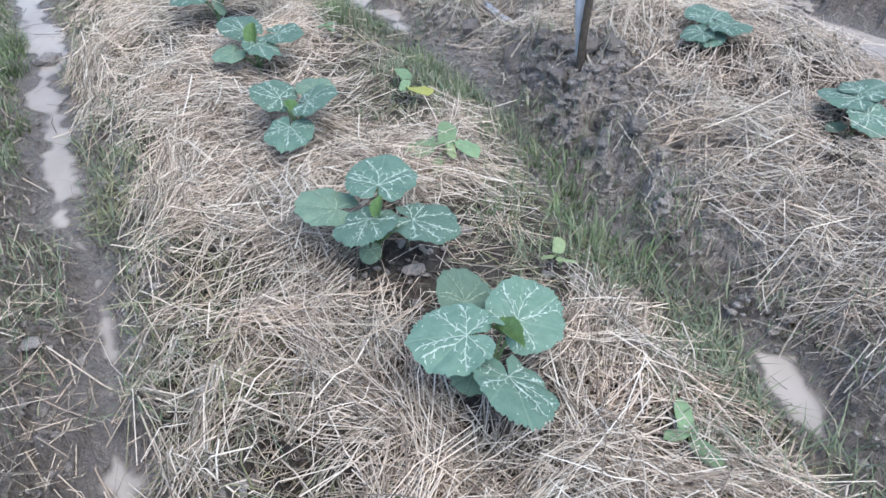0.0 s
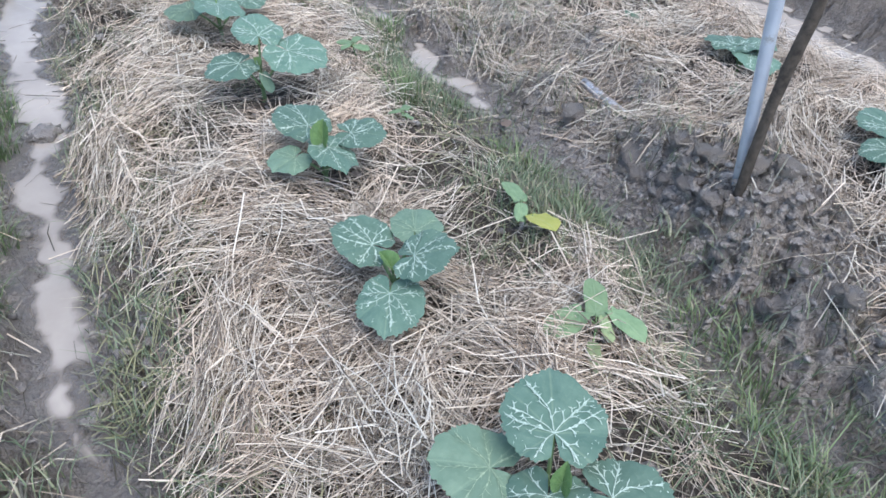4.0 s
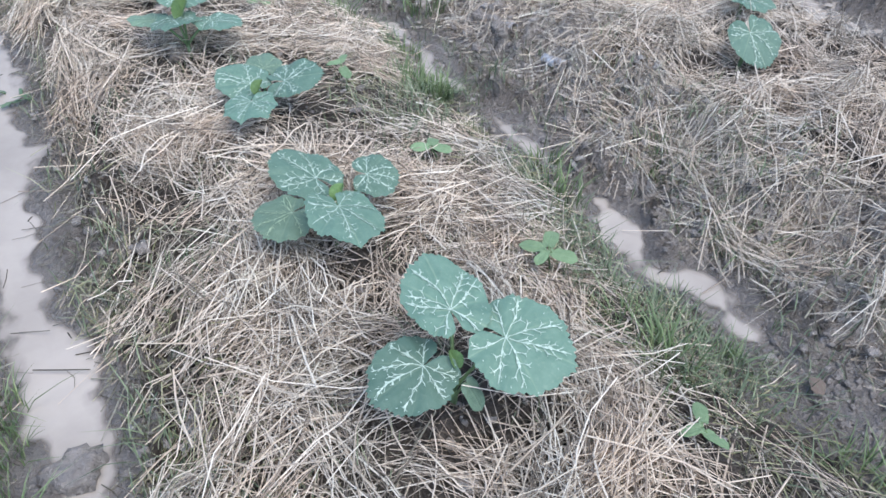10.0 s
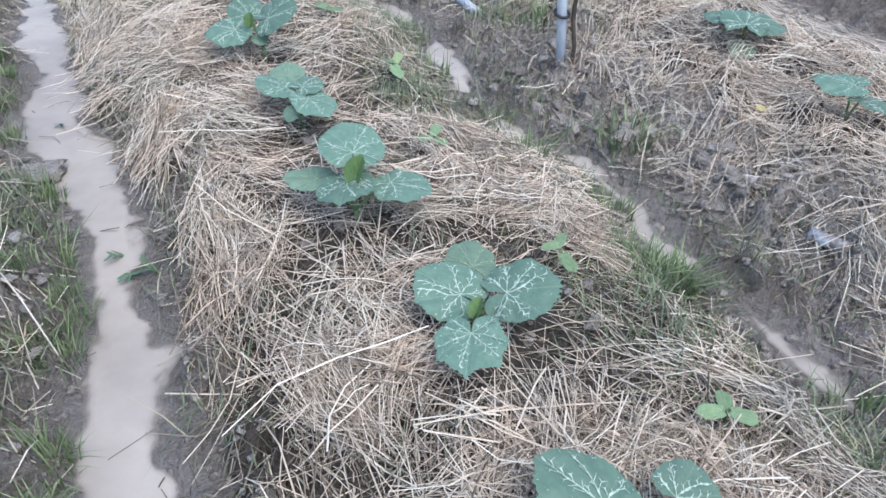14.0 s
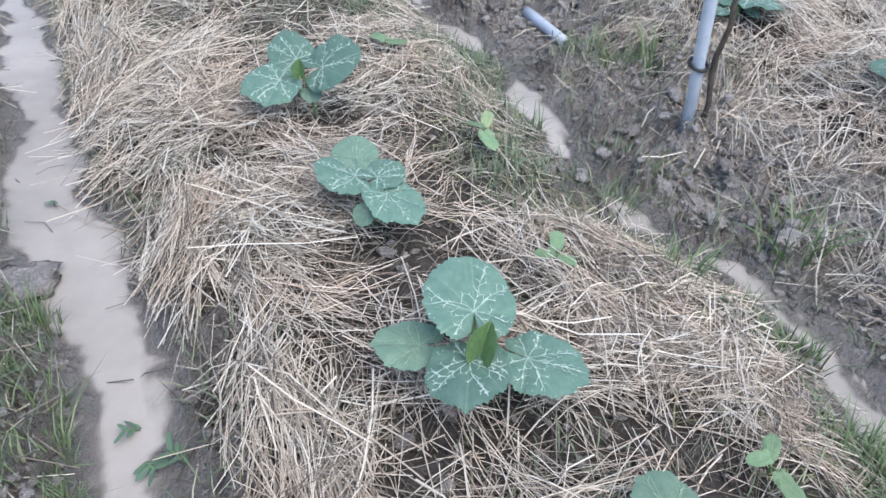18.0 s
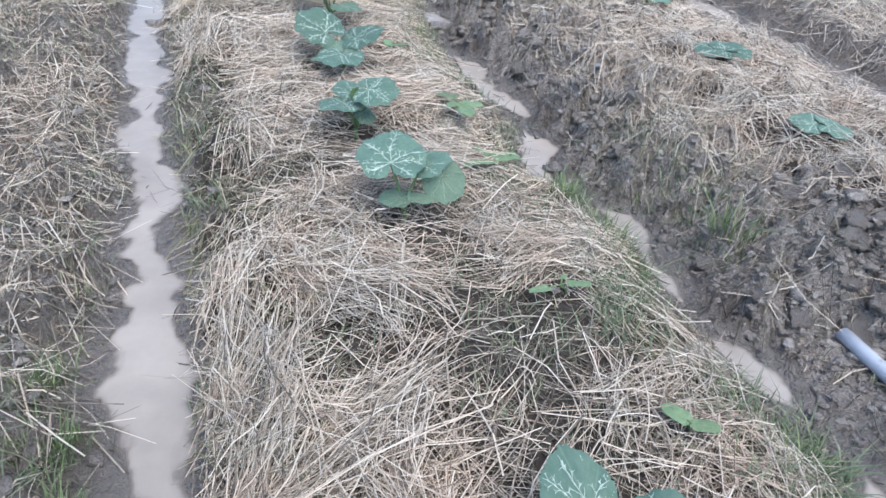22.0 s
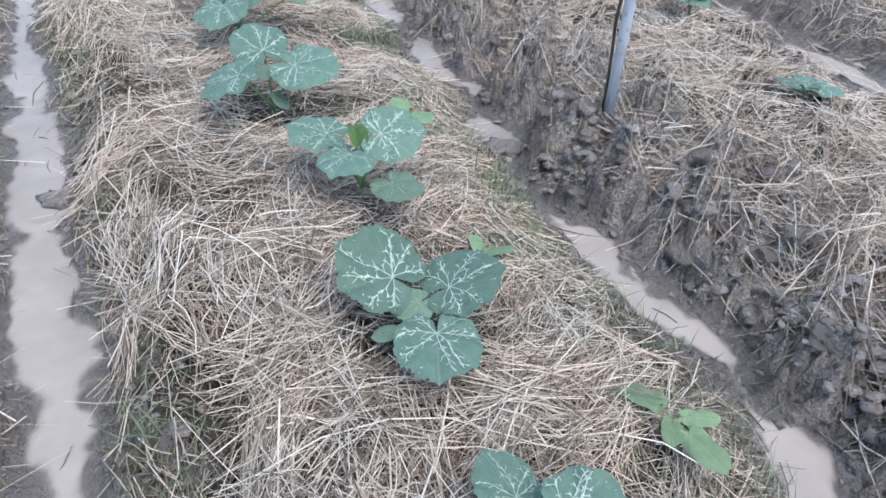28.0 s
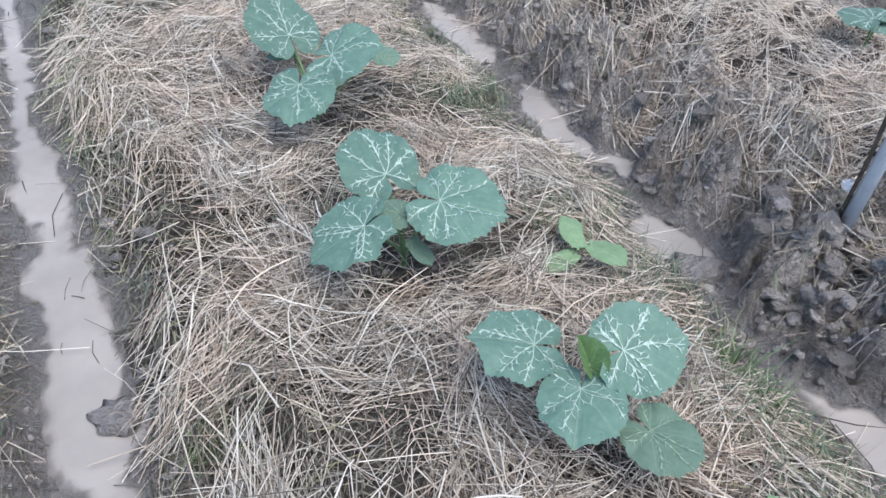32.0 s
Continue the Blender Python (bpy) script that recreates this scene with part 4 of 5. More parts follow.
def fallen_leaf(x, y, heading, length, mat, label):
    root = place_leaf("l", Vector((x, y, height(x, y) + 0.022)), heading, 6, length, None, 12, 1.2)
    root.name = "fallen_leaf"
    root.data = leaf_mesh("fallen_leaf", int(x * 100), mat, oval=True)
    root["label"] = label
    return tagged(root, label, "leaf")


DRY = stalk_material("dry_leaf", (0.10, 0.075, 0.06), (0.19, 0.15, 0.125))
OCHRE = stalk_material("ochre_leaf", (0.36, 0.32, 0.12), (0.48, 0.43, 0.18))
TAN = stalk_material("tan_leaf", (0.42, 0.37, 0.24), (0.55, 0.5, 0.36))
fallen_leaf(1.089, 2.308, 40, 0.038, DRY, "curled brown dead leaf on the mud")
fallen_leaf(1.52, 7.52, 70, 0.035, TAN, "small pale tan leaf lying on the straw")
fallen_leaf(1.6, 3.969, 20, 0.03, OCHRE, "small yellow leaf lying on the straw")
fallen_leaf(1.623, 3.401, 160, 0.05, TAN, "pale tan dead leaf on the straw")

LEAVES["w"] = [leaf_mesh("leaf", 131 + i, stalk_material("dark_weed_leaf", (0.08, 0.14, 0.09), (0.13, 0.2, 0.125)), oval=True) for i in range(2)]


def sprig(x, y, z, n, reach, label):
    """A low weed with narrow dark leaves in pairs along a leaning stem."""
    r = random.Random(int(x * 999) + int(y * 77))
    reach *= 0.72
    root = new("water_weed")
    root.location = (x, y, z)
    tagged(root, label, "weed")
    a0 = r.uniform(0, 6.28)
    d = Vector((math.cos(a0), math.sin(a0), 0.55)) * reach
    part("stem", tube(curve_points((0, 0, -0.015), tuple(d), 0.006), [0.0016] * 6, 5), STALK, root)
    for i in range(n):
        t = 0.3 + 0.7 * i / max(1, n - 1)
        place_leaf("w", d * t, math.degrees(a0) + (55 if i % 2 else -55) + r.uniform(-20, 20), r.uniform(0, 25), reach * r.uniform(0.75, 1.0), root, r.uniform(-20, 20), 0.45)
    return root


sprig(-0.085, 4.185, -0.165, 5, 0.055, "dark narrow-leaved weed standing in the muddy water")
sprig(-0.02, 4.14, height(-0.02, 4.14), 5, 0.05, "dark narrow-leaved weed at the water's edge")
sprig(-0.075, 4.25, -0.165, 4, 0.045, "dark narrow-leaved weed standing in the muddy water")
sprig(-0.157, 4.955, -0.165, 4, 0.035, "tiny dark sprig floating on the muddy water")


def mud_lump(x, y, r0, label):
    r = random.Random(int(x * 1000) + int(y * 333))
    bm = bmesh.new()
    bmesh.ops.create_icosphere(bm, subdivisions=3, radius=1.0)
    off = Vector((r.uniform(0, 50), r.uniform(0, 50), r.uniform(0, 50)))
    for v in bm.verts:
        k = 1 + 0.6 * noise.noise(v.co * 1.4 + off) + 0.4 * noise.noise(v.co * 3.1 + off) + 0.2 * noise.noise(v.co * 7 + off)
        v.co = Vector((v.co.x * r0 * 1.15, v.co.y * r0 * 1.1, v.co.z * r0 * 0.4)) * k
    for f in bm.faces:
        f.smooth = True
    ob = part("mud_lump", bm, CLOD, None)
    ob.location = (x, y, max(height(x, y), WATER_Z) + 0.12 * r0)
    return tagged(ob, label, "mud lump", "mud lumps")


for x_, y_, r_ in ((1.086, 7.62, 0.045), (1.215, 7.93, 0.035), (1.043, 6.261, 0.03), (-0.14, 2.85, 0.04), (-0.15, 7.81, 0.035), (-0.226, 4.69, 0.05)):
    mud_lump(x_, y_, r_, "rounded lump of wet mud standing in the furrow water")
for x_, y_, r_ in ((0.603, 4.898, 0.02), (0.14, 3.95, 0.03), (0.648, 5.99, 0.024), (0.258, 0.865, 0.019), (0.623, 3.071, 0.016), (0.115, 7.36, 0.022)):
    mud_lump(x_, y_, r_, "small clod of grey soil lying among the straw")


def tuft_mesh(seed):
    g = np.random.default_rng(seed)
    n = 100
    az, ln = g.uniform(0, 2 * math.pi, n), 0.25 + 0.75 * g.random(n) ** 1.6
    rad, out = 0.55 * np.sqrt(g.random(n)), np.abs(g.normal(0, 0.65, n)) * ln
    a2 = az + g.normal(0, 0.7, n)
    bx, by = rad * np.cos(az), rad * np.sin(az)
    verts = np.zeros((n, 7, 3))
    for k, (t, w) in enumerate(((0.0, 1.0), (0.4, 0.95), (0.75, 0.6))):
        for s_, sg in enumerate((-1, 1)):
            verts[:, k * 2 + s_] = np.stack([bx + np.cos(a2) * out * t * t - np.sin(a2) * sg * 0.0145 * w, by + np.sin(a2) * out * t * t + np.cos(a2) * sg * 0.0145 * w, ln * (t - 0.22 * t * t) - 0.05], -1)
    verts[:, 6] = np.stack([bx + np.cos(a2) * out, by + np.sin(a2) * out, ln * 0.78 - 0.05], -1)
    f = (np.arange(n)[:, None, None] * 7 + np.array([[0, 1, 3], [0, 3, 2], [2, 3, 5], [2, 5, 4], [4, 5, 6]])[None]).reshape(-1, 3)
    ob = mesh_object("grass_tuft", verts.reshape(-1, 3), f, FRESH_GRASS)
    me = ob.data
    bpy.data.objects.remove(ob)
    return me


TUFT_MESHES = [tuft_mesh(500 + i) for i in range(6)]


def grass_tuft(x, y, size, label):
    ob = new("grass_tuft", TUFT_MESHES[int(x * 1000 + y * 100) % 6])
    ob.matrix_world = pose(x, y, height(x, y), 0, 0, (x * 977 + y * 331) % 360) @ Matrix.Diagonal((size, size, size * 1.0, 1))
    return tagged(ob, label, "grass tuft", "grass tufts")


EDGE = ((0.92, 5.70), (1.03, 5.83), (0.92, 5.62), (0.89, 5.97), (0.95, 5.82), (1.06, 3.88), (0.99, 3.60), (0.96, 3.66), (1.02, 4.42), (1.0, 0.92), (1.02, 1.22), (1.04, 1.42), (1.01, 2.06), (1.0, 2.15), (1.05, 1.3), (0.85, 7.25), (1.02, 3.01), (0.85, 2.58), (0.97, 4.75), (0.95, 5.05), (0.98, 2.45), (0.97, 5.73), (0.98, 5.83), (0.95, 5.66), (0.91, 6.03), (0.92, 5.98), (0.97, 5.73), (0.83, 2.47), (1.1, 3.17), (1.02, 3.59), (0.93, 1.13), (0.94, 1.02), (1.05, 1.85), (0.87, 7.35), (1.03, 3.63), (0.93, 4.11), (1.18, 4.44))
for x_, y_ in EDGE:
    grass_tuft(x_, y_, 0.082 + 0.036 * ((x_ * 31 + y_ * 17) % 1.0), "tuft of fresh green grass at the furrow's edge")
for x_, y_ in ((0.50, 6.05), (0.07, 5.35), (0.1, 5.28), (-0.02, 7.63), (0.76, 1.16), (0.12, 2.1)):
    grass_tuft(x_, y_, 0.07, "thin green grass tuft growing through the straw")
for x_, y_ in ((1.27, 5.70), (1.28, 5.62), (1.26, 4.11), (1.36, 4.88), (1.42, 4.95), (1.33, 5.0), (1.45, 4.82), (1.3, 2.7), (1.34, 3.0)):
    grass_tuft(x_, y_, 0.1 + 0.04 * ((x_ * 31 + y_ * 17) % 1.0), "green grass tuft on the muddy bank")
side_rng = random.Random(77)
for i_ in range(62):
    y_ = 1.75 + 0.063 * i_ + side_rng.uniform(-0.05, 0.05)
    x_ = float(np.interp(y_, L_Y, L_X) - np.interp(y_, L_Y, L_W) / 2) - 0.035 - abs(side_rng.gauss(0, 0.07))
    if 1.75 < y_ < 2.1 or 4.6 < y_ < 4.85:
        continue
    grass_tuft(x_, y_, side_rng.uniform(0.06, 0.1), "grassy tuft beside the flooded furrow")

# ---------------------------------------------------------------- straw, grass and clods


def strands(name, mat, cx, cy, cz, yaw, length, width, tilt, curl, kink=None, segments=2, flat=0.5):
    """Many thin three-sided stalks: centres, heading, length, width, rise along them, curl and one sharp bend; they drape over the soil."""
    n = len(cx)
    rings = segments + 1
    kink = np.zeros(n) if kink is None else kink
    px, py, ang = [np.zeros(n)], [np.zeros(n)], []
    for k in range(segments):
        a = yaw + curl * (k - (segments - 1) / 2) + kink * (k >= segments - 1)
        ang.append(a)
        px.append(px[-1] + np.cos(a) * length / segments)
        py.append(py[-1] + np.sin(a) * length / segments)
    mx, my = sum(px) / rings, sum(py) / rings
    verts = np.zeros((n, rings, 3, 3), dtype=np.float32)
    for k in range(rings):
        x, y = px[k] - mx + cx, py[k] - my + cy
        a = ang[min(k, segments - 1)]
        dx, dy = np.cos(a), np.sin(a)
        t = k / segments - 0.5
        z = np.maximum(heights(x, y), WATER_Z) + cz + tilt * t * length
        taper = 1 - 0.25 * abs(t)
        for s, (u, v) in enumerate(((-0.5, 0.0), (0.5, 0.0), (0.0, flat))):
            verts[:, k, s, 0] = x - dy * width * u * taper
            verts[:, k, s, 1] = y + dx * width * u * taper
            verts[:, k, s, 2] = z + width * v
    base = np.arange(n)[:, None] * (rings * 3)
    quads_ = []
    for k in range(segments):
        for s in (1, 2):
            a, b_ = k * 3 + s, k * 3 + (s + 1) % 3
            quads_.append([a, b_, b_ + 3, a + 3])
    q = (base[:, :, None] + np.array(quads_)[None]).reshape(-1, 4)
    return mesh_object(name, verts.reshape(-1, 3), q, mat, smooth=False)


def near_plants(x, y):
    """How bare the soil is left round the plants, 0 to 1."""
    bare = np.zeros_like(x)
    for px, py in PLANTS:
        k = (0.7 + 0.6 * ((px * 37 + py * 11) % 1.0)) * (1.0 if px < 1 else 0.6)
        bare = np.maximum(bare, np.exp(-(((x - px - 0.03) / (0.135 * k)) ** 2 + ((y - py + 0.05) / (0.115 * k)) ** 2)))
    for px, py, rx, ry in ((0.60, 3.86, 0.08, 0.1), (0.5, 7.17, 0.09, 0.06), (0.57, 3.42, 0.08, 0.07), (1.43, 2.26, 0.07, 0.14), (1.352, 5.24, 0.06, 0.16), (1.38, 3.8, 0.05, 0.07), (1.378, 3.5, 0.04, 0.06), (1.43, 7.5, 0.05, 0.07)):
        bare = np.maximum(bare, np.exp(-(((x - px) / rx) ** 2 + ((y - py) / ry) ** 2)))
    for px, py in WEEDS:
        bare = np.maximum(bare, 0.95 * np.exp(-(((x - px + 0.02) / 0.06) ** 2 + ((y - py) / 0.055) ** 2)))
    return bare


def scatter(n, x0, x1, y0, y1, density, seed):
    g = np.random.default_rng(seed)
    x, y = g.uniform(x0, x1, n), g.uniform(y0, y1, n)
    keep = g.random(n) < density(x, y)
    return x[keep], y[keep], g


def tufted(x, y):
    return step(0.25, 0.7, fbm(x * 4.2, y * 4.2, 40, 3))


def bed_body(x, y):
    cr = np.interp(y, R_Y, R_X)
    begin = np.interp(y, F_Y, F_X) + 0.09 * (fbm(x * 0 + 4, y * 5, 46, 2) - 0.5)
    return step(-0.02, 0.1, x - begin) * (1 - 0.95 * step(0.24, 0.07, cr - x + 0.12 * (fbm(x * 5, y * 5, 47, 2) - 0.5)))


def mulch_density(x, y):
    thin = 1 - 0.4 * step(0.5, 0.85, fbm(x * 3.2, y * 3.2, 44, 2)) * (0.4 + 0.6 * step(0.35, 0.05, x))
    return np.clip(bed_body(x, y) * (0.2 + 0.8 * tufted(x, y)) * thin * (1 - 0.08 * step(5.4, 7.0, y)) * (1 - 0.45 * step(0.3, 0.05, x) * np.maximum(step(3.4, 2.6, y), step(6.0, 7.0, y))), 0, 1) * (1 - 0.95 * near_plants(x, y))


def grey_density(x, y):
    return np.clip(bed_body(x, y) * (1 - 0.6 * tufted(x, y)) * (0.6 + 0.8 * step(5.4, 7.0, y)), 0, 1) * (1 - 0.9 * near_plants(x, y))


def on_shore(x, y, yaw, length, g):
    """Most stalks that would reach out over the furrow water are left out."""
    far_x = 0.5 * length * np.abs(np.cos(yaw))
    cl, wl, cr, wr = np.interp(y, L_Y, L_X), np.interp(y, L_Y, L_W), np.interp(y, R_Y, R_X), np.interp(y, R_Y, R_W)
    over = (x > cl) & (x - far_x < cl + wl / 2 - 0.01) | (x < cl) & (x + far_x > cl - wl / 2)
    over |= (x < cr) & (x > 0.5) & (x + far_x > cr - wr / 2) | (x > cr) & (x - far_x < cr + wr / 2 + 0.02)
    return ~over | (g.random(len(x)) < 0.2)


def straw_bed(name, count, x0, x1, y0, y1, density, seed, label, layers=0.035, mat=STRAW, lengths=(0.07, 0.32), widths=(0.0009, 0.0015, 0.0023, 0.0034), spread_=0.6, bends=2):
    x, y, g = scatter(count, x0, x1, y0, y1, density, seed)
    n = len(x)
    swirl = (fbm(x * 3.5, y * 3.5, 50, 2) - 0.5) * 5.0 + (fbm(x * 11, y * 11, 53, 2) - 0.5) * 5.0
    side = step(0.32, 0.08, x) * (x > -0.1)
    yaw = swirl * (1 - 0.6 * side) + side * 0.5 + g.normal(0, spread_, n)
    yaw = np.where(g.random(n) < 0.35, g.uniform(0, 6.3, n), yaw)
    length = g.uniform(*lengths, n) * g.uniform(0.4, 1.0, n)
    keep = on_shore(x, y, yaw, length, g)
    x, y, yaw, length = x[keep], y[keep], yaw[keep], length[keep]
    n = len(x)
    width = g.choice(widths, n, p=[0.3, 0.3, 0.27, 0.13])
    lift = layers * g.random(n) ** 1.2 * (0.25 + 1.1 * tufted(x, y)) * (1 - 0.5 * step(0.6, 0.8, x) * (x < 1.1)) * (1 - 0.6 * near_plants(x, y))
    tilt = g.normal(0, 0.13, n)
    curl = g.normal(0, 0.2, n) + (g.random(n) < 0.1) * g.normal(0, 0.6, n)
    kink = (g.random(n) < 0.16) * g.normal(0, 0.9, n)
    ob = strands(name, mat, x, y, lift, yaw, length, width, tilt, curl, kink, segments=bends)
    return tagged(ob, label, "straw mulch", kind="stuff")


def straw_locks(name, count, x0, x1, y0, y1, density, seed, label, layers, mat, lengths, loose=0.28, bends=3):
    """Straw in combed handfuls: each lock's stalks lie along one curve, and the locks overlap like thatch."""
    lx, ly, g = scatter(count, x0, x1, y0, y1, density, seed)
    flow = (fbm(lx * 2.6, ly * 2.6, 50, 2) - 0.5) * 6.0 + g.normal(0, 0.55, len(lx))
    side = step(0.32, 0.08, lx) * (lx > -0.1)
    flow = flow * (1 - 0.6 * side) + side * 0.5
    k = g.integers(7, 26, len(lx))
    i = np.repeat(np.arange(len(lx)), k)
    n = len(i)
    size = g.uniform(0.5, 1.3, len(lx))[i]
    along, across = g.normal(0, 0.045, n) * size, g.normal(0, 0.024, n) * size
    ca, sa = np.cos(flow)[i], np.sin(flow)[i]
    x, y = lx[i] + ca * along - sa * across, ly[i] + sa * along + ca * across
    keep = g.random(n) < np.clip(2.2 * density(x, y), 0, 1)
    i, x, y, size = i[keep], x[keep], y[keep], size[keep]
    n = len(i)
    yaw = flow[i] + g.normal(0, loose, n)
    length = g.uniform(*lengths, n) * (0.55 + 0.45 * size)
    keep = on_shore(x, y, yaw, length, g)
    i, x, y, yaw, length = i[keep], x[keep], y[keep], yaw[keep], length[keep]
    n = len(i)
    width = g.choice((0.0009, 0.0014, 0.0021, 0.0031), n, p=[0.28, 0.34, 0.27, 0.11])
    lift = (layers * g.random(len(lx)) ** 1.1)[i] * (0.3 + tufted(x, y)) + g.random(n) * 0.012
    lift = lift * (1 - 0.6 * near_plants(x, y)) * (1 - 0.5 * step(0.6, 0.8, x) * (x < 1.1))
    curl = g.normal(0, 0.22, len(lx))[i] + g.normal(0, 0.1, n)
    kink = (g.random(n) < 0.2) * g.normal(0, 0.8, n)
    ob = strands(name, mat, x, y, lift, yaw, length, width, g.normal(0, 0.1, n), curl, kink, segments=bends)
    return tagged(ob, label, "straw mulch", kind="stuff")


straw_locks("straw_mulch", 6400, -0.15, 1.02, 0.0, 9.6, mulch_density, 101, "loose pale rice straw combed in handfuls over the bed", 0.055, STRAW, (0.1, 0.3))
straw_bed("straw_mulch", 48000, -0.15, 1.02, 0.0, 9.6, mulch_density, 115, "loose stalks of pale rice straw strewn over the bed", 0.07, STRAW, (0.08, 0.4), bends=3)
straw_bed("weathered_straw", 40000, -0.15, 1.02, 0.0, 9.6, grey_density, 102, "grey weathered straw matted between the bright clumps", 0.022, GREY_STRAW, (0.05, 0.25))


def shore(x, y):
    """A ragged band along the edges of the furrow water."""
    el = np.abs(x - np.interp(y, L_Y, L_X)) - np.interp(y, L_Y, L_W) / 2
    er = np.abs(x - np.interp(y, R_Y, R_X)) - np.interp(y, R_Y, R_W) / 2
    band = np.maximum(step(0.0, 0.02, el) * step(0.13, 0.06, el) * step(1.2, 1.9, y), 0.6 * step(0.01, 0.04, er) * step(0.12, 0.05, er))
    return band * (0.2 + 0.8 * step(0.35, 0.6, fbm(x * 8, y * 8, 90, 2)))


def heaped(x, y):
    """Where spoil is heaped on the bank, 0 to 1."""
    return np.clip(np.exp(-(((x - 1.52) / 0.2) ** 2 + ((y - 5.56) / 0.22) ** 2)) + np.exp(-(((x - 1.34) / 0.14) ** 2 + ((y - 1.55) / 0.28) ** 2)) + np.exp(-(((x - 2.02) / 0.36) ** 2 + ((y - 5.33) / 0.14) ** 2)), 0, 1)


def right_density(x, y):
    cr = np.interp(y, R_Y, R_X)
    begin = np.interp(y, G_Y, G_X) - 0.05 + 0.12 * (fbm(x * 0 + 9, y * 6, 63, 2) - 0.5)
    body = step(-0.04, 0.14, x - begin) * step(2.5, 2.3, x)
    clump = 0.5 + 0.6 * step(0.2, 0.65, fbm(x * 4, y * 4, 60, 3))
    return np.clip(body * clump + np.where(y > 5.8, 0.15, 0.13) * step(0.06, 0.2, x - cr), 0, 1) * (1 - 0.8 * heaped(x, y)) * (1 - 0.92 * near_plants(x, y))


straw_locks("straw_mulch", 4700, 1.1, 2.6, 0.0, 10.5, right_density, 103, "loose pale straw mulch on the neighbouring bed", 0.05, STRAW, (0.1, 0.3), 0.3, 2)
straw_bed("straw_mulch", 38000, 1.1, 2.6, 0.0, 10.5, right_density, 116, "loose stalks of pale straw strewn on the neighbouring bed", 0.05, STRAW, (0.07, 0.36))
straw_bed("straw_mulch", 22000, 2.72, 3.5, 3.0, 9.5, lambda x, y: (0.3 + 0.7 * fbm(x * 2, y * 2, 64, 2)) * step(2.74, 2.95, x), 104, "straw mulch on the bed beyond the second furrow", 0.05, STRAW, (0.08, 0.34))


def left_density(x, y):
    cl = np.interp(y, L_Y, L_X)
    body = step(0.0, 0.06, cl - np.interp(y, L_Y, L_W) / 2 - x)
    return np.clip(body * (0.2 + 0.75 * step(5.2, 6.6, y + 0.8 * (fbm(x * 3, y * 3, 66, 2) - 0.5))) * (0.4 + 0.7 * fbm(x * 4, y * 4, 68, 2)), 0, 1)


straw_bed("straw_mulch", 40000, -1.2, -0.2, 0.0, 10.5, left_density, 107, "weathered straw scattered on the grassy bed beside the furrow")
straw_bed("weathered_straw", 22000, -1.1, -0.2, 0.0, 10.5, lambda x, y: step(0.02, 0.1, np.interp(y, L_Y, L_X) - np.interp(y, L_Y, L_W) / 2 - x) * (0.25 + 0.7 * step(5.0, 6.2, y)), 108, "grey weathered straw matted on the bank of the furrow", 0.025, GREY_STRAW, (0.04, 0.22))
straw_bed("straw_litter", 7000, -1.1, -0.22, 5.2, 10.2, lambda x, y: step(0.05, 0.14, np.interp(y, L_Y, L_X) - np.interp(y, L_Y, L_W) / 2 - x) * step(5.4, 6.4, y) * (0.2 + 0.8 * step(0.35, 0.65, fbm(x * 5, y * 5, 91, 2))), 121, "pale bent straw strewn over the bank of the flooded furrow", 0.035, STRAW, (0.08, 0.32), spread_=1.0, bends=3)
straw_bed("weathered_straw", 13000, 1.05, 1.75, 0.0, 9.8, lambda x, y: (x < np.interp(y, G_Y, G_X) + 0.15) * (1 - 0.85 * heaped(x, y)) * step(0.05, 0.16, x - np.interp(y, R_Y, R_X)) * (0.25 + 0.6 * fbm(x * 4, y * 4, 82, 2)), 110, "grey straw and dead grass trodden into the muddy bank", 0.015, GREY_STRAW, (0.03, 0.2), (0.0012, 0.0018, 0.0026, 0.0036), 1.2)
straw_bed("straw_litter", 5200, -0.75, 0.02, 0.0, 1.5, lambda x, y: 0.16 + 0.5 * step(0.45, 0.7, fbm(x * 6, y * 6, 86, 2)) * step(1.5, 1.1, y), 117, "bent straw stalks strewn over trodden wet mud", 0.03, STRAW, (0.06, 0.3), spread_=1.2)
straw_bed("straw_litter", 9000, 1.1, 1.8, 0.2, 9.4, lambda x, y: step(0.06, 0.16, x - np.interp(y, R_Y, R_X)) * (0.25 + 0.75 * step(0.4, 0.65, fbm(x * 7, y * 7, 88, 2))) * (1 - 0.5 * heaped(x, y)), 118, "short broken straw scattered over the crumbly bank", 0.022, STRAW, (0.02, 0.16), (0.0008, 0.0012, 0.0018, 0.0026), 1.3)
straw_bed("shore_litter", 26000, -0.5, 1.45, 0.2, 9.4, shore, 119, "dark wet straw and dead grass fringing the furrow water", 0.02, GREY_STRAW, (0.03, 0.14), (0.001, 0.0015, 0.0022, 0.003), 1.3)
# Dark strands laid under the mulch to paint the shade of its gaps.
straw_bed("rotting_straw", 5000, -0.1, 1.0, 0.0, 9.6, lambda x, y: bed_body(x, y) * (1 - 0.7 * near_plants(x, y)), 112, "damp old straw, coloured dark for the shade under the fresh mulch", 0.012, OLD_AND_SHADE_STRAW, (0.05, 0.22))
straw_bed("straw_litter", 20000, -0.2, 2.5, 0.0, 9.8, lambda x, y: np.where(x > np.interp(y, R_Y, R_X) + 0.05, 0.5 * (x < np.interp(y, G_Y, G_X) + 0.1) + 0.06, 0.3), 109, "dark rotting straw trodden into the mud, and painted gap shade under the mulch", 0.012, OLD_AND_SHADE_STRAW, (0.04, 0.2))


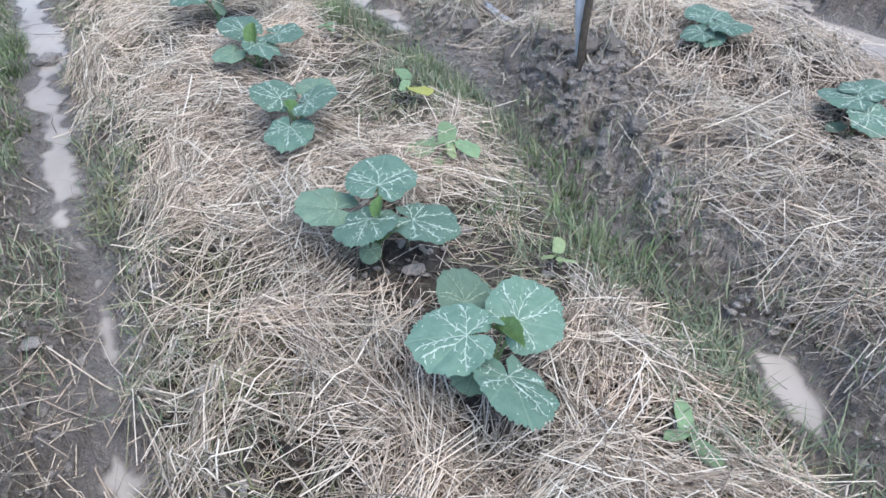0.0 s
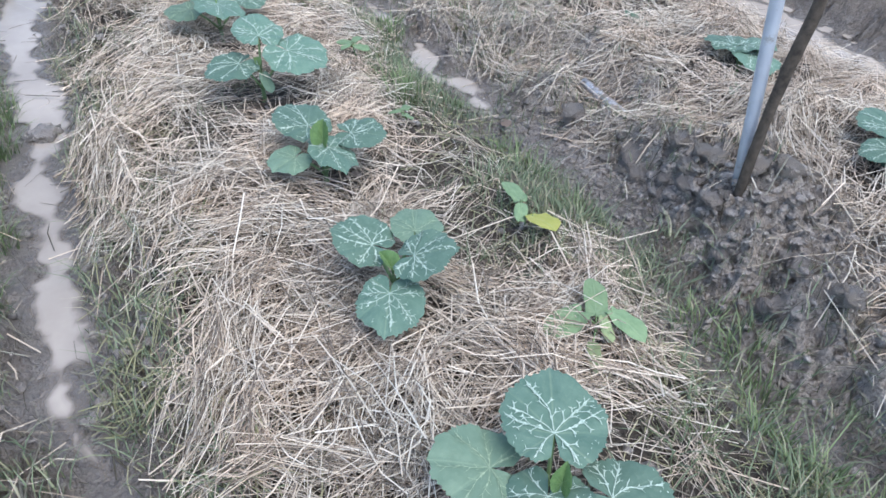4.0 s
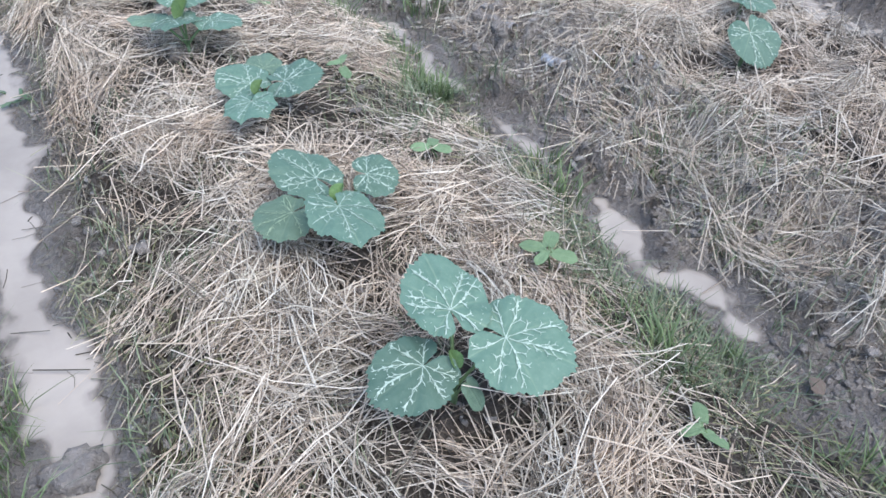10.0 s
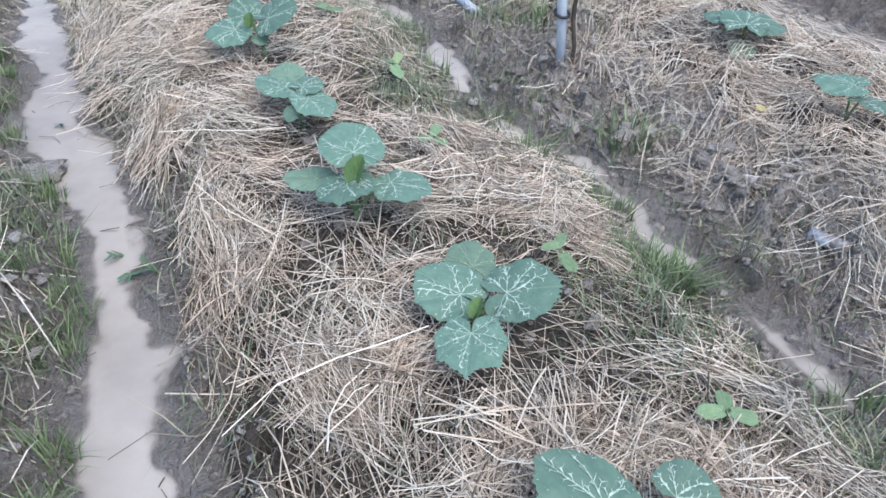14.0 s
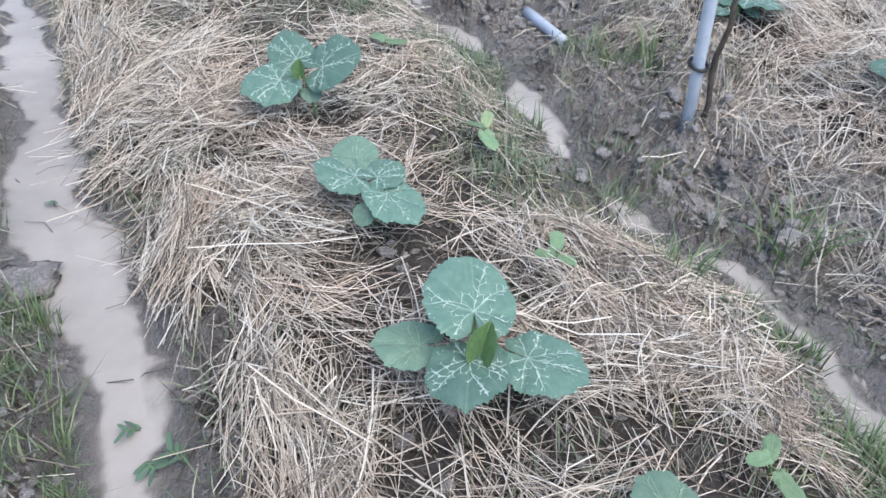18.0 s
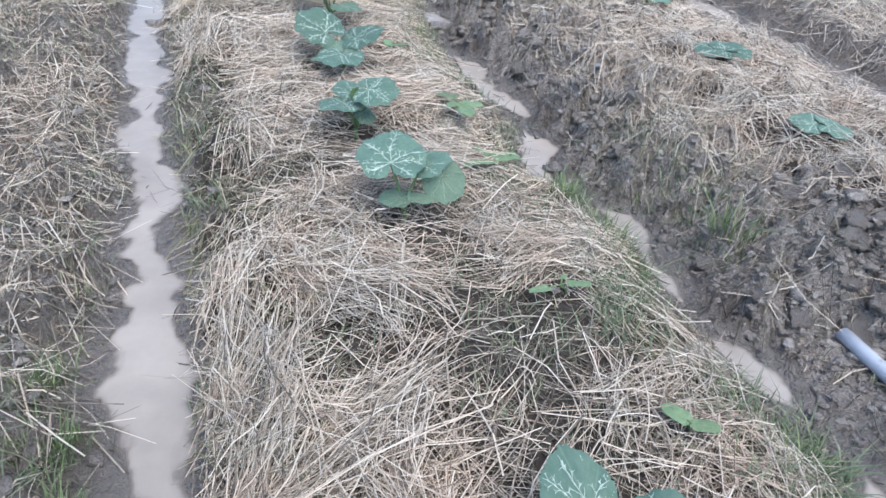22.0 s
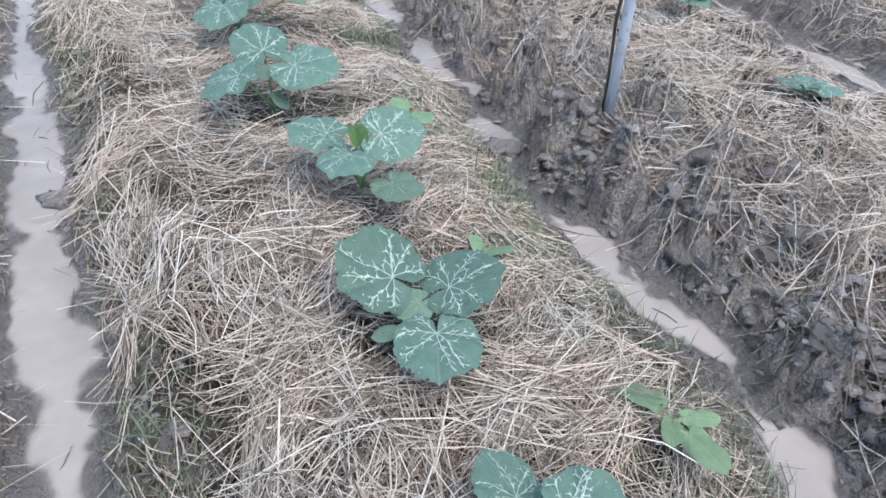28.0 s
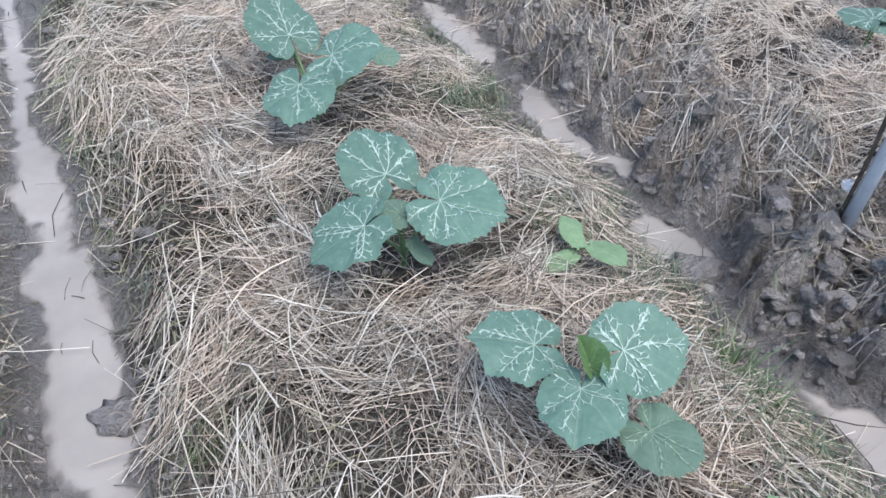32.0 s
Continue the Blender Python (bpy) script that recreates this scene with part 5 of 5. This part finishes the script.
def greening(y):
    """How grassy the bed's left flank is along the row."""
    return np.interp(y, [0, 3.0, 3.4, 4.8, 5.4, 9], [1, 1, 0.14, 0.14, 0.55, 0.55])


def green_density(x, y):
    cl, cr = np.interp(y, L_Y, L_X), np.interp(y, R_Y, R_X)
    wl = np.interp(y, L_Y, L_W)
    flank = step(0.0, 0.06, x - cl - wl / 2) * step(0.45, 0.2, x - cl) * greening(y)
    edge = step(0.03, 0.1, cr - x) * step(0.5, 0.25, cr - x)
    return np.clip((flank + edge) * (0.25 + 0.75 * fbm(x * 4, y * 4, 58, 2)) * (x > cl) * (x < cr), 0, 1)


straw_bed("dry_grass_litter", 34000, -0.2, 1.05, 0.0, 9.6, green_density, 111, "half-green dry grass and straw on the bed's flanks", 0.03, GREEN_STRAW, (0.05, 0.2), (0.0012, 0.0018, 0.0024, 0.0032), 1.1)


def drift(x, y):
    cl, wl = np.interp(y, L_Y, L_X), np.interp(y, L_Y, L_W)
    cr, wr = np.interp(y, R_Y, R_X), np.interp(y, R_Y, R_W)
    return 1.0 * ((np.abs(x - cl) < wl / 2 + 0.04) | (np.abs(x - cr) < wr / 2 + 0.03)) * (0.03 + 0.97 * step(0.6, 0.9, fbm(x * 5, y * 5, 62, 2)))


px, py, gg = scatter(1000, -0.35, 1.3, 0.2, 9.4, drift, 113)
tagged(strands("floating_debris", OLD_AND_SHADE_STRAW, px, py, gg.uniform(0.0, 0.002, len(px)), gg.normal(1.9, 0.7, len(px)), gg.uniform(0.015, 0.075, len(px)), gg.choice([0.001, 0.0016, 0.0028], len(px)), gg.normal(0, 0.03, len(px)), gg.normal(0, 0.3, len(px))), "dark rotten grass blades floating on the muddy water", "debris", kind="stuff")


def blades(name, x, y, g, mat, tall, width=0.0026, label="", lean=0.8):
    n = len(x)
    z = heights(x, y)
    az, ln = g.uniform(0, 2 * math.pi, n), g.uniform(0.4, 1.0, n) * tall
    out = np.abs(g.normal(0, lean, n)) * ln
    ca, sa = np.cos(az), np.sin(az)
    verts = np.zeros((n, 5, 3), dtype=np.float32)
    for k, (t, w) in enumerate(((0.0, 1.0), (0.55, 0.8))):
        ox, oz = out * t * t, ln * (t - 0.25 * t * t)
        for s, sg in enumerate((-1, 1)):
            verts[:, k * 2 + s, 0] = x + ca * ox - sa * sg * width * w * 0.5
            verts[:, k * 2 + s, 1] = y + sa * ox + ca * sg * width * w * 0.5
            verts[:, k * 2 + s, 2] = z + oz - 0.004
    verts[:, 4] = np.stack([x + ca * out, y + sa * out, z + ln * 0.72], -1)
    b_ = np.arange(n)[:, None, None] * 5
    f = (b_ + np.array([[0, 1, 3], [0, 3, 2], [2, 3, 4]])[None]).reshape(-1, 3)
    return tagged(mesh_object(name, verts.reshape(-1, 3), f, mat), label, "grass", kind="stuff")


def edge_grass(x, y):
    cl, cr = np.interp(y, L_Y, L_X), np.interp(y, R_Y, R_X)
    wr, wl = np.interp(y, R_Y, R_W), np.interp(y, L_Y, L_W)
    tuft = step(0.4, 0.75, fbm(x * 7, y * 7, 70, 3))
    a = step(-0.01, 0.05, cr - wr / 2 - x) * step(0.4, 0.18, cr - x) * (0.12 + 0.9 * tuft)
    b_ = step(0.0, 0.05, x - cl - wl / 2) * step(0.34, 0.12, x - cl) * (0.1 + 0.5 * tuft) * greening(y)
    c = 0.14 * tuft * (x < cr - 0.1) * (x > cl + 0.1)
    return np.clip((a + b_ + c) * (x > cl) * (x < cr), 0, 1) * (1 - 0.8 * near_plants(x, y))


def bank_grass(x, y):
    cr, wr = np.interp(y, R_Y, R_X), np.interp(y, R_Y, R_W)
    tuft = step(0.5, 0.72, fbm(x * 5, y * 5, 74, 3))
    spots = 0.6 * np.exp(-(((x - 1.42) / 0.2) ** 2 + ((y - 4.88) / 0.26) ** 2)) + 0.8 * np.exp(-(((x - 1.38) / 0.14) ** 2 + ((y - 2.75) / 0.6) ** 2)) + 0.7 * np.exp(-(((x - 1.3) / 0.14) ** 2 + ((y - 6.1) / 0.3) ** 2)) + 0.6 * np.exp(-((x - 1.12) / 0.1) ** 2) * ((y < 1.7) | ((y > 2.3) & (y < 2.5)) | ((y > 3.3) & (y < 5.0)))
    silted = np.exp(-(((x - 1.21) / 0.13) ** 2 + ((y - 2.02) / 0.33) ** 2) ** 2)
    return (1 - 0.85 * silted) * np.clip(step(0.02, 0.08, x - cr - wr / 2) * (spots * (0.3 + tuft) + 0.12 * tuft) + spots * 0.3 * (np.abs(x - cr) - wr / 2 > 0.0), 0, 1)


def field_grass(x, y):
    cl, wl = np.interp(y, L_Y, L_X), np.interp(y, L_Y, L_W)
    tuft = step(0.35, 0.65, fbm(x * 4, y * 4, 78, 3))
    early = step(6.8, 4.6, y)
    return np.clip(step(0.01, 0.08, cl - wl / 2 - x) * (0.12 + 0.88 * tuft) * (0.22 + 0.78 * early) * step(1.4, 2.0, y + 0.4 * tuft), 0, 1)


for fn, box, seed, n, tall, label in (
        (edge_grass, (-0.2, 1.1, 0.0, 9.6), 201, 150000, 0.075, "short green grass growing through the mulch at the furrow"),
        (bank_grass, (0.95, 1.75, 0.0, 9.6), 203, 70000, 0.07, "green grass tufts on the muddy bank"),
        (field_grass, (-1.3, -0.2, 0.0, 10.0), 205, 90000, 0.075, "grey-green grass on the wet ground beside the furrow")):
    px, py, gg = scatter(n, *box, fn, seed)
    blades("grass", px, py, gg, GRASS, tall, 0.0029, label)


def clod_field(name, x, y, g, sizes, label, detail=1):
    """Crumbs of soil: small dented twenty-faced lumps pressed into the ground."""
    bm = bmesh.new()
    bmesh.ops.create_icosphere(bm, subdivisions=detail, radius=1.0)
    co = np.array([v.co[:] for v in bm.verts])
    fa = np.array([[v.index for v in f.verts] for f in bm.faces])
    bm.free()
    n = len(x)
    r = g.uniform(*sizes, n) * g.uniform(0.45, 1.0, n)
    dents = 1 + (0.8 if detail == 1 else 0.6) * (g.random((n, len(co))) - 0.5)
    warp = 1 + 0.35 * np.sin(co[None, :, 0] * g.uniform(1, 3, (n, 1)) + co[None, :, 1] * g.uniform(1, 3, (n, 1)) + g.uniform(0, 6, (n, 1)))
    p = co[None] * (dents * warp)[:, :, None] * r[:, None, None] * np.stack([g.uniform(0.7, 1.5, n), g.uniform(0.7, 1.5, n), g.uniform(0.4, 0.75, n)], -1)[:, None]
    p = p + np.stack([x, y, heights(x, y) + 0.3 * r], -1)[:, None]
    f = (np.arange(n)[:, None, None] * len(co) + fa[None]).reshape(-1, 3)
    return tagged(mesh_object(name, p.reshape(-1, 3), f, CLOD), label, "soil", kind="stuff")


def clod_density(x, y):
    cr, wr = np.interp(y, R_Y, R_X), np.interp(y, R_Y, R_W)
    cl, wl = np.interp(y, L_Y, L_X), np.interp(y, L_Y, L_W)
    bank = step(0.0, 0.08, x - cr - wr / 2) * step(0.6, 0.3, x - cr)
    heap = np.exp(-(((x - 1.5) / 0.26) ** 2 + ((y - 5.5) / 0.28) ** 2)) + np.exp(-(((x - 1.34) / 0.17) ** 2 + ((y - 1.6) / 0.35) ** 2))
    shore = 0.7 * step(-0.02, 0.03, cr - wr / 2 - x) * step(0.16, 0.06, cr - wr / 2 - x) * (x < cr) + 0.25 * (np.abs(np.abs(x - cr) - wr / 2) < 0.02)
    lb = step(0.0, 0.05, np.abs(x - cl) - wl / 2) * np.where(x < cl, 0.95, step(0.3, 0.15, x - cl) * 0.8)
    return np.clip(bank * (0.5 + 0.5 * step(0.45, 0.65, fbm(x * 5, y * 5, 80, 2))) + heap + lb + shore + 0.9 * near_plants(x, y) * (x < 1), 0, 1)


px, py, gg = scatter(30000, 1.05, 1.75, 0.1, 9.4, lambda x, y: clod_density(x, y) * (0.35 + 0.65 * step(0.35, 0.6, fbm(x * 6, y * 6, 84, 2))), 305)
clod_field("soil_crumbs", px, py, gg, (0.003, 0.012), "crumbly purple-grey soil heaped along the bank")
px, py, gg = scatter(21000, -0.5, 1.95, 0.1, 9.4, clod_density, 301)
clod_field("soil_crumbs", px, py, gg, (0.003, 0.010), "small dark crumbs of wet soil on the banks")
px, py, gg = scatter(7000, -0.5, 2.0, 0.1, 9.4, clod_density, 303)
clod_field("soil_clods", px, py, gg, (0.006, 0.019), "crumbly grey-brown clods of wet soil on the banks", 2)
px, py, gg = scatter(7200, 1.1, 2.5, 1.0, 6.2, heaped, 307)
clod_field("soil_clods", px, py, gg, (0.007, 0.021), "dark lumpy clods of dug soil heaped on the bank", 2)
px, py, gg = scatter(5200, 1.12, 1.6, 3.7, 7.7, lambda x, y: step(0.04, 0.1, x - np.interp(y, R_Y, R_X) - np.interp(y, R_Y, R_W) / 2) * step(0.42, 0.2, x - np.interp(y, R_Y, R_X)) * (step(4.75, 4.4, y) + step(6.0, 6.5, y)) * step(0.42, 0.62, fbm(x * 6, y * 6, 93, 2)), 309)
clod_field("soil_clods", px, py, gg, (0.01, 0.026), "rough clods of dug soil along the furrow's bank", 2)


def clod_mesh(seed):
    """A crumbly lump of soil, about 1 in radius."""
    r = random.Random(seed)
    bm = bmesh.new()
    bmesh.ops.create_icosphere(bm, subdivisions=3, radius=1.0)
    off = Vector((r.uniform(0, 90), r.uniform(0, 90), r.uniform(0, 90)))
    for v in bm.verts:
        v.co *= 1 + 0.5 * noise.noise(v.co * 1.2 + off) + 0.5 * abs(noise.noise(v.co * 2.9 + off)) + 0.4 * noise.noise(v.co * 6.5 + off)
        v.co.z *= 0.7
    for f in bm.faces:
        f.smooth = True
    me = bpy.data.meshes.new("clod")
    bm.to_mesh(me)
    bm.free()
    me.materials.append(CLOD)
    return me


CLODS = [clod_mesh(700 + i) for i in range(10)]
clod_rng = random.Random(41)
for (cx_, cy_, sx_, sy_), many_ in (((1.5, 5.55, 0.16, 0.2), 95), ((1.35, 1.55, 0.1, 0.26), 70), ((1.3, 7.4, 0.1, 0.9), 120), ((1.33, 6.3, 0.08, 0.4), 30), ((1.3, 2.0, 0.06, 0.2), 20)):
    for _ in range(many_):
        x_, y_ = clod_rng.gauss(cx_, sx_), clod_rng.gauss(cy_, sy_)
        if x_ < float(np.interp(y_, R_Y, R_X)) + 0.07 or height(x_, y_) < WATER_Z + 0.012:
            continue
        r_ = clod_rng.uniform(0.011, 0.030) * clod_rng.uniform(0.6, 1.15)
        clod = new("clod", CLODS[clod_rng.randrange(10)])
        clod.parent = ground
        clod.matrix_local = pose(x_, y_, height(x_, y_) + 0.35 * r_, clod_rng.uniform(-25, 25), clod_rng.uniform(-25, 25), clod_rng.uniform(0, 360)) @ Matrix.Diagonal((r_ * clod_rng.uniform(0.8, 1.3), r_, r_, 1))
